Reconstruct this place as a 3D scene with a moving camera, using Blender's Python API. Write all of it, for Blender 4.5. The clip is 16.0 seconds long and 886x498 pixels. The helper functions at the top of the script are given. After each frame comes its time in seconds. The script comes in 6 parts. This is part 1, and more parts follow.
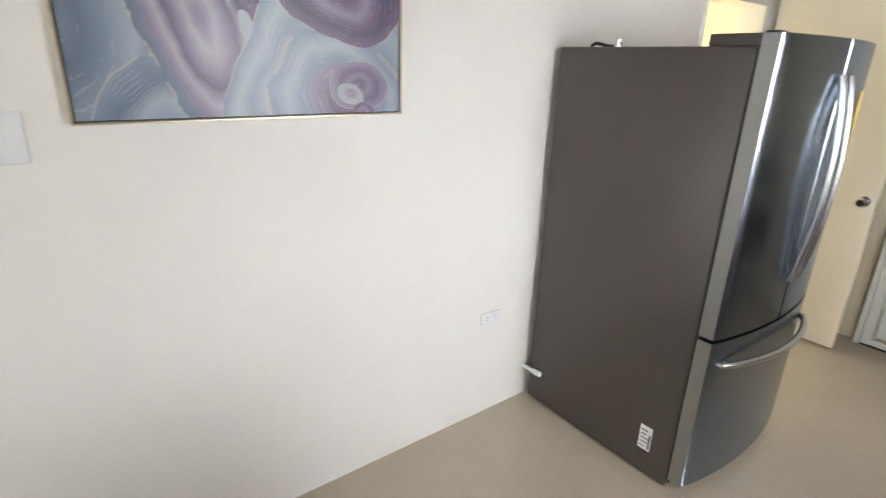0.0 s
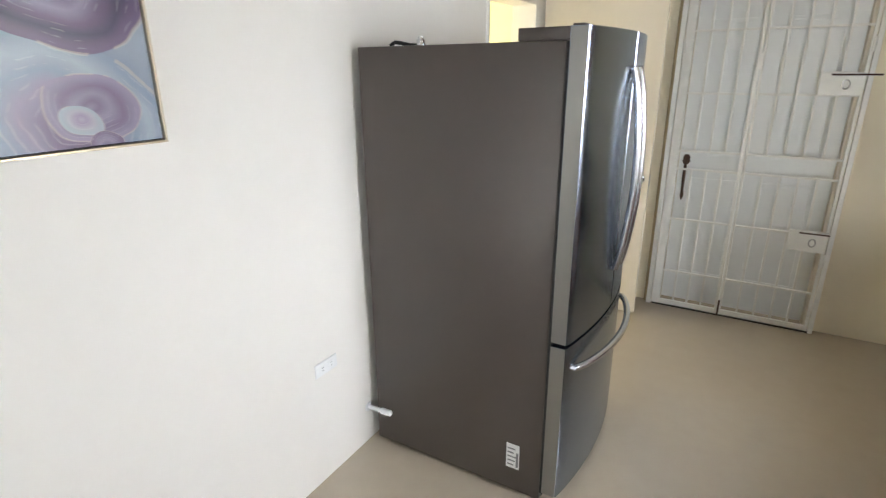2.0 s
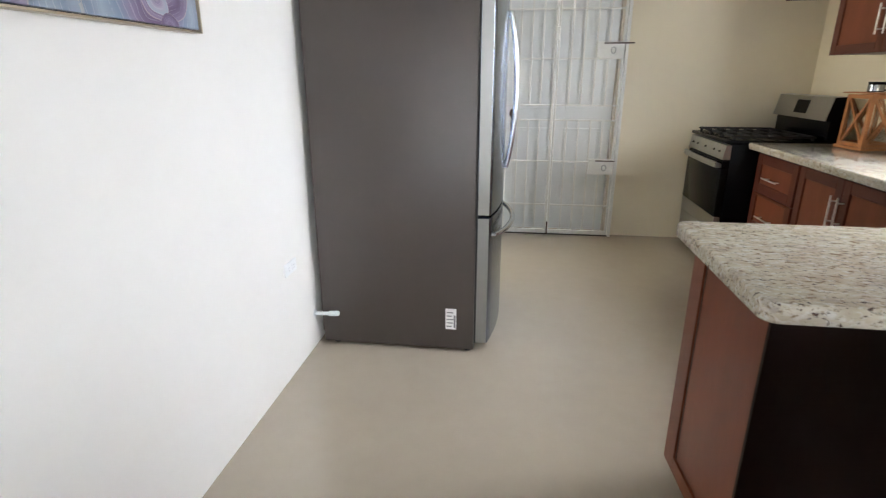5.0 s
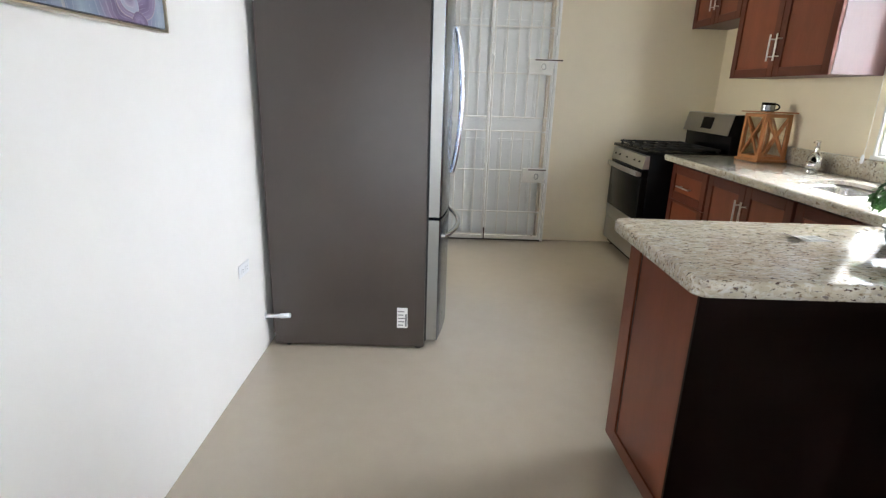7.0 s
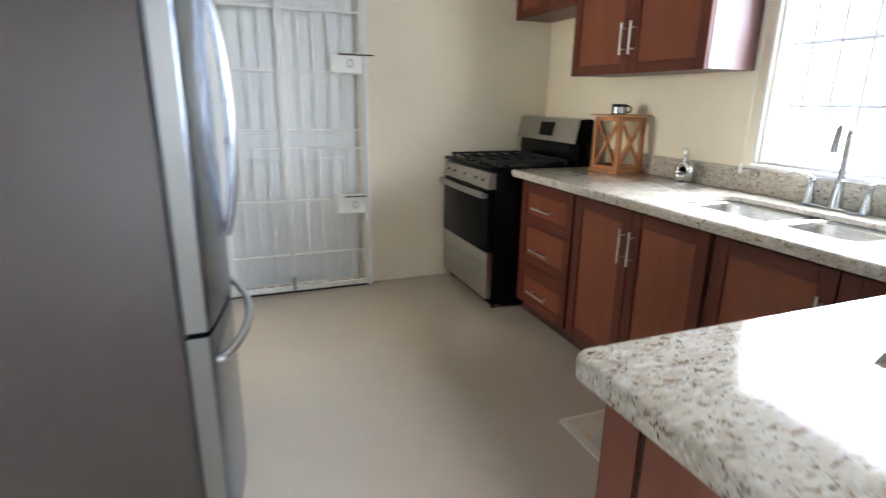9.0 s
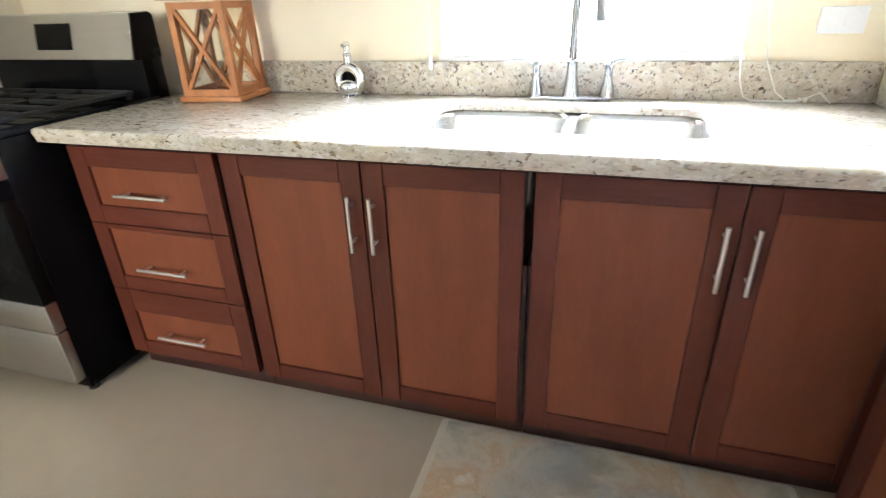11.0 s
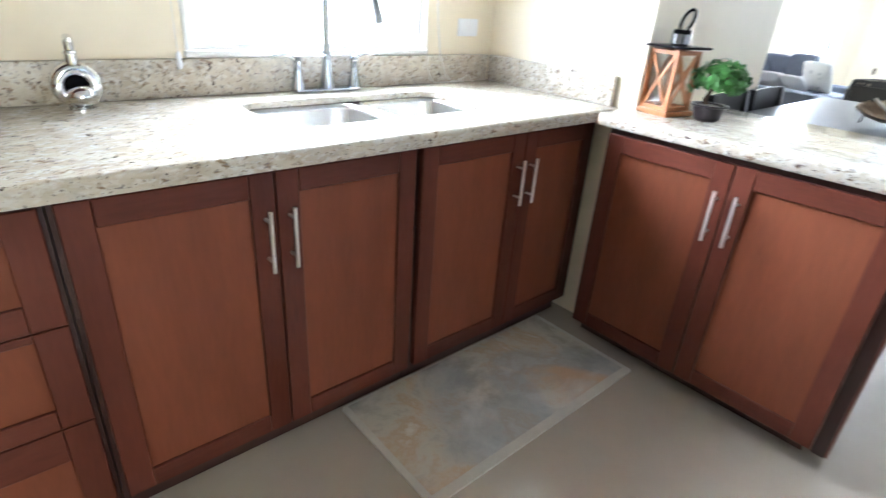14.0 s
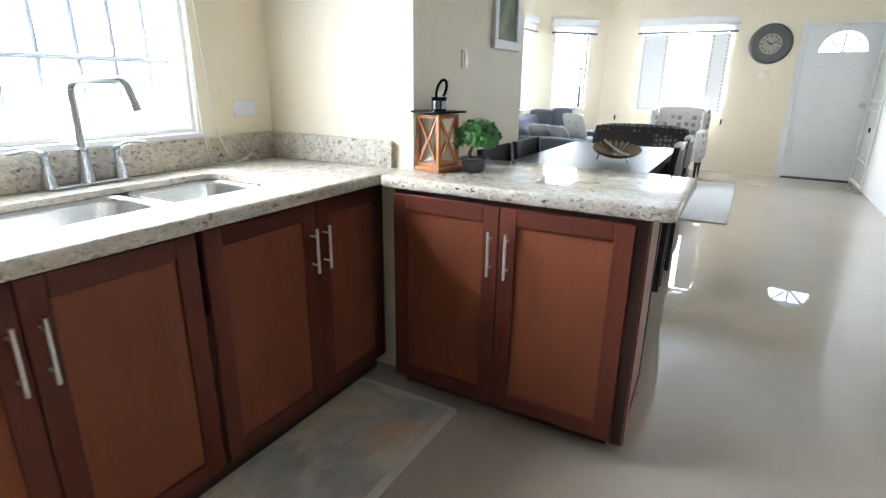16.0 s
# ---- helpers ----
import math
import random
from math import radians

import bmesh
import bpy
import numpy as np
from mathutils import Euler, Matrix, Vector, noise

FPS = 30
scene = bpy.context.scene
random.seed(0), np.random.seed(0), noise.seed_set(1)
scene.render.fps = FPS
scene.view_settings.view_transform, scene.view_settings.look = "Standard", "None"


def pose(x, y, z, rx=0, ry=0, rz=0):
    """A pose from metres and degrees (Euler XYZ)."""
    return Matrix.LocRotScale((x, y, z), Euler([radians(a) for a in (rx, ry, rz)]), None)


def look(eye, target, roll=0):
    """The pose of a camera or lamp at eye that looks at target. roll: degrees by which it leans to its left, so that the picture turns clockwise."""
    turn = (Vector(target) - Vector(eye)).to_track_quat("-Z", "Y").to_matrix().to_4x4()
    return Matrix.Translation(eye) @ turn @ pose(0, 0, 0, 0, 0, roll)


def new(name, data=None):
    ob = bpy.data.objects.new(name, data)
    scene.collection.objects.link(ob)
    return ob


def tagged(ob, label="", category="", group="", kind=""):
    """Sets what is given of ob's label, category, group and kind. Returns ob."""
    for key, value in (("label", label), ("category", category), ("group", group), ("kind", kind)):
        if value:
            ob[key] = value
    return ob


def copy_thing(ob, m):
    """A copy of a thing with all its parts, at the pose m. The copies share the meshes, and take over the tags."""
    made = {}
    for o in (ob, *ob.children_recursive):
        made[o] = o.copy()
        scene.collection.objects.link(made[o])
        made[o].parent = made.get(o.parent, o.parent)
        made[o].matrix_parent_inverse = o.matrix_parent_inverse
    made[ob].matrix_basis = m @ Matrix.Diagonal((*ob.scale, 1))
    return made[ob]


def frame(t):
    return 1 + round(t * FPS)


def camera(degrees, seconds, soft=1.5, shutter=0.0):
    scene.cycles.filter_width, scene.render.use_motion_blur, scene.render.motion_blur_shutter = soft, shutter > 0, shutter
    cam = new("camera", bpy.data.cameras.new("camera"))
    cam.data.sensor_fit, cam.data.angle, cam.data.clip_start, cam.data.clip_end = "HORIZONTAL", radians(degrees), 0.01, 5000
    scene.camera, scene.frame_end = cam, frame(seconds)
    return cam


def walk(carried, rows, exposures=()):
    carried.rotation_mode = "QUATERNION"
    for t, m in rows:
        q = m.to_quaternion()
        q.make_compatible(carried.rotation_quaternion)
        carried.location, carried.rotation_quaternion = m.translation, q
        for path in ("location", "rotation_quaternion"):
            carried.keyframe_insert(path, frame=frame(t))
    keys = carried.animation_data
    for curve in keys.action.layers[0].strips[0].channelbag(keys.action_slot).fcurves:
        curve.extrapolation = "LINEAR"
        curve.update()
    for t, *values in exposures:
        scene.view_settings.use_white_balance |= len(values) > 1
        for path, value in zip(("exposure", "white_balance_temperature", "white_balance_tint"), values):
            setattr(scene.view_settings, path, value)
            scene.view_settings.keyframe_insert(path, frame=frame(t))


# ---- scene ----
cam = camera(80.1, 16.0, soft=1.25, shutter=0.45)
PATH = [
    (0, (1.632, 0.545, 1.642), (0.136, 1.692, 0.975), 1.8),
    (0.5, (1.562, 0.572, 1.657), (0.209, 1.89, 0.999), 1.6),
    (1, (1.483, 0.594, 1.654), (0.292, 2.064, 1.007), 1.2),
    (1.5, (1.422, 0.647, 1.666), (0.362, 2.217, 1.024), 0.3),
    (2, (1.349, 0.738, 1.64), (0.387, 2.368, 0.994), -0.5),
    (2.5, (1.269, 0.865, 1.601), (0.427, 2.565, 0.968), -0.9),
    (3, (1.21, 0.923, 1.477), (0.5, 2.698, 0.888), -0.4),
    (3.5, (1.167, 0.781, 1.384), (0.599, 2.6, 0.778), -1.0),
    (4, (1.044, 0.481, 1.352), (0.602, 2.326, 0.718), -1.8),
    (4.5, (0.99, 0.219, 1.356), (0.647, 2.086, 0.727), -0.6),
    (5, (0.993, -0.048, 1.345), (0.738, 1.835, 0.722), -0.0),
    (7.3, (0.881, -0.18, 1.329), (0.916, 1.741, 0.772), 1.6),
    (7.5, (0.929, -0.08, 1.339), (0.97, 1.844, 0.795), 1.3),
    (8, (0.949, 0.186, 1.331), (1.087, 2.107, 0.79), 2.4),
    (8.5, (0.914, 0.537, 1.346), (1.31, 2.421, 0.804), 1.3),
    (9, (0.999, 0.94, 1.324), (1.697, 2.733, 0.778), 0.9),
    (9.5, (1.086, 1.298, 1.327), (2.199, 2.844, 0.717), 0.5),
    (9.7, (1.115, 1.435, 1.31), (2.395, 2.829, 0.663), -0.2),
    (11.8, (1.693, 2.649, 1.173), (3.402, 2.938, 0.175), -1.1),
    (12, (1.757, 2.774, 1.156), (3.425, 3.061, 0.091), -1.7),
    (12.5, (1.866, 3.027, 1.154), (3.509, 3.166, 0.022), -0.3),
    (13, (1.775, 3.194, 1.187), (3.405, 2.791, 0.1), 3.0),
    (13.5, (1.606, 3.251, 1.224), (3.098, 2.333, 0.259), 4.3),
    (14, (1.478, 3.28, 1.247), (2.815, 2.064, 0.389), 4.1),
    (14.5, (1.387, 3.363, 1.238), (2.579, 1.951, 0.473), 2.7),
    (15, (1.337, 3.448, 1.244), (2.396, 1.909, 0.528), 1.2),
    (15.5, (1.339, 3.372, 1.252), (2.309, 1.747, 0.604), 0.4),
    (16, (1.355, 3.229, 1.261), (2.292, 1.569, 0.655), 0.8),
]
walk(cam, [(t, look(*v)) for t, *v in PATH],
     [(0, 0.52, 6600, 14), (2, 0.56, 6520, 13), (3.5, 0.76, 6360, 14), (5, 0.73, 6250, 14), (7.5, 0.74, 6080, 13), (8.5, 1.10, 5850, 13), (9.5, 0.78, 5800, 13),
      (11.8, 2.52, 5850, 13), (12.5, 2.70, 5800, 13), (13, 2.55, 5600, 13), (13.5, 2.30, 5500, 13), (14, 1.42, 5550, 12), (15, 1.10, 5650, 10), (16, 0.72, 5800, 11)])

# ---- light ----
world = bpy.data.worlds.new("sky")
scene.world = world
world.use_nodes = True
wn = world.node_tree.nodes
sky = wn.new("ShaderNodeTexSky")
sky.sky_type, sky.sun_disc = "NISHITA", False
sky.sun_elevation, sky.sun_rotation = radians(48), radians(100)
wn["Background"].inputs["Strength"].default_value = 0.15
world.node_tree.links.new(sky.outputs[0], wn["Background"].inputs["Color"])
sun = new("sun", bpy.data.lights.new("sun", "SUN"))
sun.data.energy, sun.data.angle, sun.data.color = 1.0, radians(12), (1.0, 0.95, 0.88)
sun.matrix_world = look((9, 1.6, 10), (0, 0, 0))


def window_light(name, eye, target, w, h, power, color=(0.90, 0.96, 1.0), spread=180):
    """Daylight that stands in an opening."""
    lamp = bpy.data.lights.new(name, "AREA")
    lamp.shape, lamp.size, lamp.size_y, lamp.energy, lamp.color = "RECTANGLE", w, h, power, color
    lamp.spread = radians(spread)
    ob = new(name, lamp)
    ob.matrix_world = look(eye, target)
    return ob


window_light("daylight_kitchen", (4.15, 2.295, 1.80), (0, 2.295, -1.65), 2.2, 1.8, 205, spread=130)
window_light("daylight_front", (2.39, -6.16, 1.48), (2.39, 0, 0.2), 1.30, 1.24, 200)
window_light("daylight_door", (0.44, -6.14, 1.82), (0.44, 0, 1.82), 0.58, 0.32, 2.2)
window_light("daylight_bay", (4.19, -5.60, 1.48), (2.19, -3.60, 1.48), 0.70, 1.34, 48)
window_light("daylight_side", (4.72, -4.45, 1.48), (0, -4.45, 1.48), 1.0, 1.30, 54)
# Warm lamp added in an unseen opening to brighten the hall.
window_light("added_daylight_hall", (-1.93, 3.9, 1.5), (0, 3.9, 1.5), 0.95, 1.1, 44, (1.0, 0.94, 0.76))


# ---- materials ----
def mat(name, color, rough=0.5, metal=0.0, var=0.0, scale=6.0, bump=0.0, bump_scale=60.0, stretch=(1, 1, 1), color2=None, coat=0.0, rough_var=0.0, spec=0.5):
    """A surface with variation at two scales: broad tone and fine grain."""
    m = bpy.data.materials.new(name)
    m.use_nodes = True
    n, l = m.node_tree.nodes, m.node_tree.links
    b = n["Principled BSDF"]
    b.inputs["Roughness"].default_value = rough
    b.inputs["Metallic"].default_value = metal
    b.inputs["Coat Weight"].default_value = coat
    b.inputs["Coat Roughness"].default_value = min(rough, 0.2)
    b.inputs["Coat IOR"].default_value = 1.65
    b.inputs["Specular IOR Level"].default_value = spec
    tc = n.new("ShaderNodeTexCoord")
    mp = n.new("ShaderNodeMapping")
    mp.inputs["Scale"].default_value = stretch
    l.new(tc.outputs["Object"], mp.inputs["Vector"])
    c2 = color2 if color2 else tuple(c * (1 - var) for c in color)
    nz = n.new("ShaderNodeTexNoise")
    nz.inputs["Scale"].default_value, nz.inputs["Detail"].default_value = scale, 6
    l.new(mp.outputs[0], nz.inputs["Vector"])
    nf = n.new("ShaderNodeTexNoise")
    nf.inputs["Scale"].default_value, nf.inputs["Detail"].default_value = scale * 9, 4
    l.new(mp.outputs[0], nf.inputs["Vector"])
    ad = n.new("ShaderNodeMath")
    ad.operation = "MULTIPLY_ADD"
    ad.inputs[1].default_value = 0.45
    l.new(nf.outputs["Fac"], ad.inputs[0])
    l.new(nz.outputs["Fac"], ad.inputs[2])
    cr = n.new("ShaderNodeValToRGB")
    cr.color_ramp.elements[0].position, cr.color_ramp.elements[1].position = 0.45, 1.0
    cr.color_ramp.elements[0].color = (*c2, 1)
    cr.color_ramp.elements[1].color = (*color, 1)
    l.new(ad.outputs[0], cr.inputs["Fac"])
    l.new(cr.outputs["Color"], b.inputs["Base Color"])
    if rough_var:
        rr = n.new("ShaderNodeMapRange")
        rr.inputs["To Min"].default_value, rr.inputs["To Max"].default_value = max(0.002, rough - rough_var), rough + rough_var
        l.new(nz.outputs["Fac"], rr.inputs["Value"])
        l.new(rr.outputs[0], b.inputs["Roughness"])
    if bump:
        nb = n.new("ShaderNodeTexNoise")
        nb.inputs["Scale"].default_value, nb.inputs["Detail"].default_value = bump_scale, 5
        l.new(mp.outputs[0], nb.inputs["Vector"])
        bp = n.new("ShaderNodeBump")
        bp.inputs["Strength"].default_value, bp.inputs["Distance"].default_value = bump, 0.004
        l.new(nb.outputs["Fac"], bp.inputs["Height"])
        l.new(bp.outputs[0], b.inputs["Normal"])
    return m


def granite(name, stretch, shift=0.0):
    """Cream stone with brown, grey and rust flecks, polished."""
    m = bpy.data.materials.new(name)
    m.use_nodes = True
    n, l = m.node_tree.nodes, m.node_tree.links
    b = n["Principled BSDF"]
    tc = n.new("ShaderNodeTexCoord")
    mp = n.new("ShaderNodeMapping")
    mp.inputs["Rotation"].default_value = (0.1, 0.15, 0.12)
    mp.inputs["Scale"].default_value = stretch
    l.new(tc.outputs["Object"], mp.inputs["Vector"])

    def noise_mask(scale, lo, hi, detail=3.0, off=0.0):
        t = n.new("ShaderNodeTexNoise")
        t.noise_dimensions = "4D"
        t.inputs["W"].default_value = off
        t.inputs["Scale"].default_value, t.inputs["Detail"].default_value, t.inputs["Distortion"].default_value = scale, detail, 0.6
        l.new(mp.outputs[0], t.inputs["Vector"])
        r = n.new("ShaderNodeMapRange")
        r.inputs["From Min"].default_value, r.inputs["From Max"].default_value = lo, hi
        l.new(t.outputs["Fac"], r.inputs["Value"])
        return r.outputs[0]

    def mix(fac, a, col):
        x = n.new("ShaderNodeMix")
        x.data_type = "RGBA"
        l.new(fac, x.inputs["Factor"])
        if isinstance(a, tuple):
            x.inputs[6].default_value = (*a, 1)
        else:
            l.new(a, x.inputs[6])
        x.inputs[7].default_value = (*col, 1)
        return x.outputs[2]

    c = mix(noise_mask(16, 0.35, 0.65), (0.554, 0.506, 0.409), (0.440, 0.378, 0.286))
    c = mix(noise_mask(60, 0.50, 0.66, 2, 1.0), c, (0.590, 0.568, 0.510))
    c = mix(noise_mask(30, 0.56, 0.74, 5, 5.0), c, (0.343, 0.304, 0.260))
    c = mix(noise_mask(60, 0.595 - shift, 0.68 - shift, 4, 2.0), c, (0.220, 0.154, 0.097))
    c = mix(noise_mask(100, 0.60, 0.68, 3, 3.0), c, (0.202, 0.180, 0.167))
    c = mix(noise_mask(85, 0.63 - shift, 0.69 - shift, 4, 4.0), c, (0.062, 0.035, 0.031))
    l.new(c, b.inputs["Base Color"])
    b.inputs["Roughness"].default_value = 0.10
    b.inputs["Specular IOR Level"].default_value = 0.5
    return m


def agate(name):
    """Abstract stone bands in lilac and blue: overlapping banded ovals, each edged with pale gold."""
    m = bpy.data.materials.new(name)
    m.use_nodes = True
    n, l = m.node_tree.nodes, m.node_tree.links
    bsdf = n["Principled BSDF"]
    bsdf.inputs["Roughness"].default_value = 0.35
    tc = n.new("ShaderNodeTexCoord")
    nz = n.new("ShaderNodeTexNoise")
    nz.inputs["Scale"].default_value, nz.inputs["Detail"].default_value = 4.0, 2
    l.new(tc.outputs["Object"], nz.inputs["Vector"])
    warp = n.new("ShaderNodeVectorMath")
    warp.operation = "MULTIPLY_ADD"
    warp.inputs[1].default_value = (0.0, 0.10, 0.10)
    l.new(nz.outputs["Color"], warp.inputs[0])
    l.new(tc.outputs["Object"], warp.inputs[2])
    grain = n.new("ShaderNodeTexNoise")
    grain.inputs["Scale"].default_value, grain.inputs["Detail"].default_value = 14, 6
    l.new(tc.outputs["Object"], grain.inputs["Vector"])

    def math_node(op, a, b=None, c=None):
        x = n.new("ShaderNodeMath")
        x.operation = op
        for i, v in enumerate((a, b, c)):
            if v is None:
                continue
            if isinstance(v, (int, float)):
                x.inputs[i].default_value = v
            else:
                l.new(v, x.inputs[i])
        return x.outputs[0]

    def mixed(fac, a, b):
        x = n.new("ShaderNodeMix")
        x.data_type = "RGBA"
        l.new(fac, x.inputs["Factor"])
        for i, v in ((6, a), (7, b)):
            if isinstance(v, tuple):
                x.inputs[i].default_value = (*v, 1)
            else:
                l.new(v, x.inputs[i])
        return x.outputs[2]

    def oval(under, cy, cz, ry, rz, tilt, cols, freq):
        mp = n.new("ShaderNodeMapping")
        mp.vector_type = "TEXTURE"
        mp.inputs["Location"].default_value = (0, cy + 0.05, cz + 0.05)
        mp.inputs["Rotation"].default_value = (radians(tilt), 0, 0)
        mp.inputs["Scale"].default_value = (10, ry, rz)
        l.new(warp.outputs[0], mp.inputs["Vector"])
        ln = n.new("ShaderNodeVectorMath")
        ln.operation = "LENGTH"
        l.new(mp.outputs[0], ln.inputs[0])
        d = ln.outputs["Value"]
        wob = math_node("MULTIPLY_ADD", grain.outputs["Fac"], 0.14, d)
        r = n.new("ShaderNodeValToRGB")
        e = r.color_ramp.elements
        e[0].position, e[0].color = 0.0, (*cols[0], 1)
        e[1].position, e[1].color = 1.0, (*cols[-1], 1)
        for i, c in enumerate(cols[1:-1]):
            e.new((i + 1) / (len(cols) - 1)).color = (*c, 1)
        l.new(wob, r.inputs["Fac"])
        # thin pale strokes along the bands, broken by the grain
        sn = math_node("SINE", math_node("MULTIPLY", wob, freq))
        st = math_node("MULTIPLY", math_node("GREATER_THAN", math_node("MULTIPLY", sn, grain.outputs["Fac"]), 0.50), 0.16)
        body = mixed(st, r.outputs["Color"], (0.70, 0.68, 0.70))
        inside = math_node("LESS_THAN", d, 1.0)
        out = mixed(inside, under, body)
        rim = math_node("MULTIPLY", math_node("LESS_THAN", math_node("ABSOLUTE", math_node("SUBTRACT", d, 1.0)), 0.018), math_node("GREATER_THAN", grain.outputs["Fac"], 0.44))
        return mixed(math_node("MULTIPLY", rim, 0.42), out, (0.52, 0.44, 0.36))

    deep, plum, lilac, pale = (0.040, 0.024, 0.064), (0.105, 0.064, 0.135), (0.205, 0.165, 0.25), (0.34, 0.315, 0.38)
    navy, slate, blue, ice = (0.052, 0.068, 0.125), (0.112, 0.142, 0.21), (0.18, 0.225, 0.30), (0.29, 0.335, 0.40)
    ground = n.new("ShaderNodeValToRGB")
    ground.color_ramp.elements[0].color, ground.color_ramp.elements[1].color = (*slate, 1), (*ice, 1)
    ground.color_ramp.elements[0].position, ground.color_ramp.elements[1].position = 0.3, 0.7
    l.new(nz.outputs["Fac"], ground.inputs["Fac"])
    c = ground.outputs["Color"]
    c = oval(c, -0.48, -0.06, 0.23, 0.40, 6, (slate, blue, slate, blue, ice, slate), 70)
    c = oval(c, -0.27, -0.36, 0.17, 0.20, -20, (ice, blue, ice, slate, blue), 110)
    c = oval(c, -0.15, -0.07, 0.155, 0.35, 17, (slate, lilac, pale, lilac, plum, pale, lilac, slate), 105)
    c = oval(c, -0.02, 0.00, 0.055, 0.11, 10, (deep, plum, deep, lilac), 30)
    c = oval(c, -0.036, -0.066, 0.020, 0.034, 10, (pale, ice, pale), 20)
    c = oval(c, 0.05, -0.22, 0.13, 0.33, -20, (blue, ice, blue, ice, blue), 60)
    c = oval(c, 0.25, -0.27, 0.235, 0.20, -10, (plum, lilac, plum, lilac, blue, ice, blue), 80)
    c = oval(c, 0.305, -0.228, 0.115, 0.085, 18, (lilac, plum, lilac, plum, lilac), 60)
    c = oval(c, 0.272, -0.262, 0.058, 0.036, -14, (pale, lilac, pale, ice), 20)
    c = oval(c, 0.320, -0.318, 0.045, 0.030, 20, (plum, lilac, plum), 40)
    c = oval(c, 0.262, 0.045, 0.215, 0.150, -6, (navy, deep, plum, lilac, plum, deep, plum), 70)
    c = oval(c, -0.15, 0.32, 0.24, 0.12, 15, (ice, blue, lilac, plum), 70)
    l.new(c, bsdf.inputs["Base Color"])
    return m


def motif(name, ground, ink, scale, size, rough=0.9, spread=0.25, metric="EUCLIDEAN"):
    """Woven cloth with a repeated motif."""
    m = mat(name, ground, rough, var=0.12, scale=30, bump=0.5, bump_scale=420)
    n, l = m.node_tree.nodes, m.node_tree.links
    b = n["Principled BSDF"]
    src = b.inputs["Base Color"].links[0].from_socket
    tc = n.new("ShaderNodeTexCoord")
    vo = n.new("ShaderNodeTexVoronoi")
    vo.distance = metric
    vo.inputs["Scale"].default_value, vo.inputs["Randomness"].default_value = scale, spread
    l.new(tc.outputs["Object"], vo.inputs["Vector"])
    r = n.new("ShaderNodeMapRange")
    r.inputs["From Min"].default_value, r.inputs["From Max"].default_value = size, size * 0.8
    l.new(vo.outputs["Distance"], r.inputs["Value"])
    mx = n.new("ShaderNodeMix")
    mx.data_type = "RGBA"
    mx.inputs[7].default_value = (*ink, 1)
    l.new(r.outputs[0], mx.inputs["Factor"])
    l.new(src, mx.inputs[6])
    l.new(mx.outputs[2], b.inputs["Base Color"])
    return m


def marble_mat(name):
    """Printed stone pattern of a soft kitchen mat."""
    m = bpy.data.materials.new(name)
    m.use_nodes = True
    n, l = m.node_tree.nodes, m.node_tree.links
    b = n["Principled BSDF"]
    b.inputs["Roughness"].default_value = 0.45
    tc = n.new("ShaderNodeTexCoord")
    nz = n.new("ShaderNodeTexNoise")
    nz.inputs["Scale"].default_value, nz.inputs["Detail"].default_value, nz.inputs["Distortion"].default_value = 3.4, 11, 0.35
    l.new(tc.outputs["Object"], nz.inputs["Vector"])
    cr = n.new("ShaderNodeValToRGB")
    nz.inputs["Roughness"].default_value = 0.66
    e = cr.color_ramp.elements
    e[0].position, e[0].color = 0.28, (0.213, 0.185, 0.142, 1)
    e[1].position, e[1].color = 0.74, (0.667, 0.611, 0.497, 1)
    for p, c in ((0.40, (0.383, 0.341, 0.263)), (0.49, (0.554, 0.504, 0.398)), (0.56, (0.511, 0.376, 0.234)), (0.63, (0.639, 0.589, 0.490))):
        e.new(p).color = (*c, 1)
    l.new(nz.outputs["Fac"], cr.inputs["Fac"])
    c = cr.outputs[0]
    # broad zones of slate blue and rust, as in split stone
    for w, lo, hi, col, most in ((3.0, 0.47, 0.62, (0.285, 0.320, 0.335), 0.55), (7.5, 0.54, 0.66, (0.611, 0.355, 0.156), 0.65), (11.0, 0.56, 0.70, (0.710, 0.710, 0.667), 0.6)):
        z = n.new("ShaderNodeTexNoise")
        z.noise_dimensions = "4D"
        z.inputs["W"].default_value, z.inputs["Scale"].default_value, z.inputs["Detail"].default_value, z.inputs["Distortion"].default_value = w, 2.9, 5, 0.8
        l.new(tc.outputs["Object"], z.inputs["Vector"])
        r = n.new("ShaderNodeMapRange")
        r.inputs["From Min"].default_value, r.inputs["From Max"].default_value, r.inputs["To Max"].default_value = lo, hi, most
        l.new(z.outputs["Fac"], r.inputs["Value"])
        x = n.new("ShaderNodeMix")
        x.data_type = "RGBA"
        l.new(r.outputs[0], x.inputs["Factor"])
        l.new(c, x.inputs[6])
        x.inputs[7].default_value = (*col, 1)
        c = x.outputs[2]
    l.new(c, b.inputs["Base Color"])
    return m


def glass(name, tint=(1, 1, 1), rough=0.0):
    m = bpy.data.materials.new(name)
    m.use_nodes = True
    b = m.node_tree.nodes["Principled BSDF"]
    b.inputs["Base Color"].default_value = (*tint, 1)
    b.inputs["Roughness"].default_value = rough
    b.inputs["Transmission Weight"].default_value = 1.0
    b.inputs["IOR"].default_value = 1.45
    return m


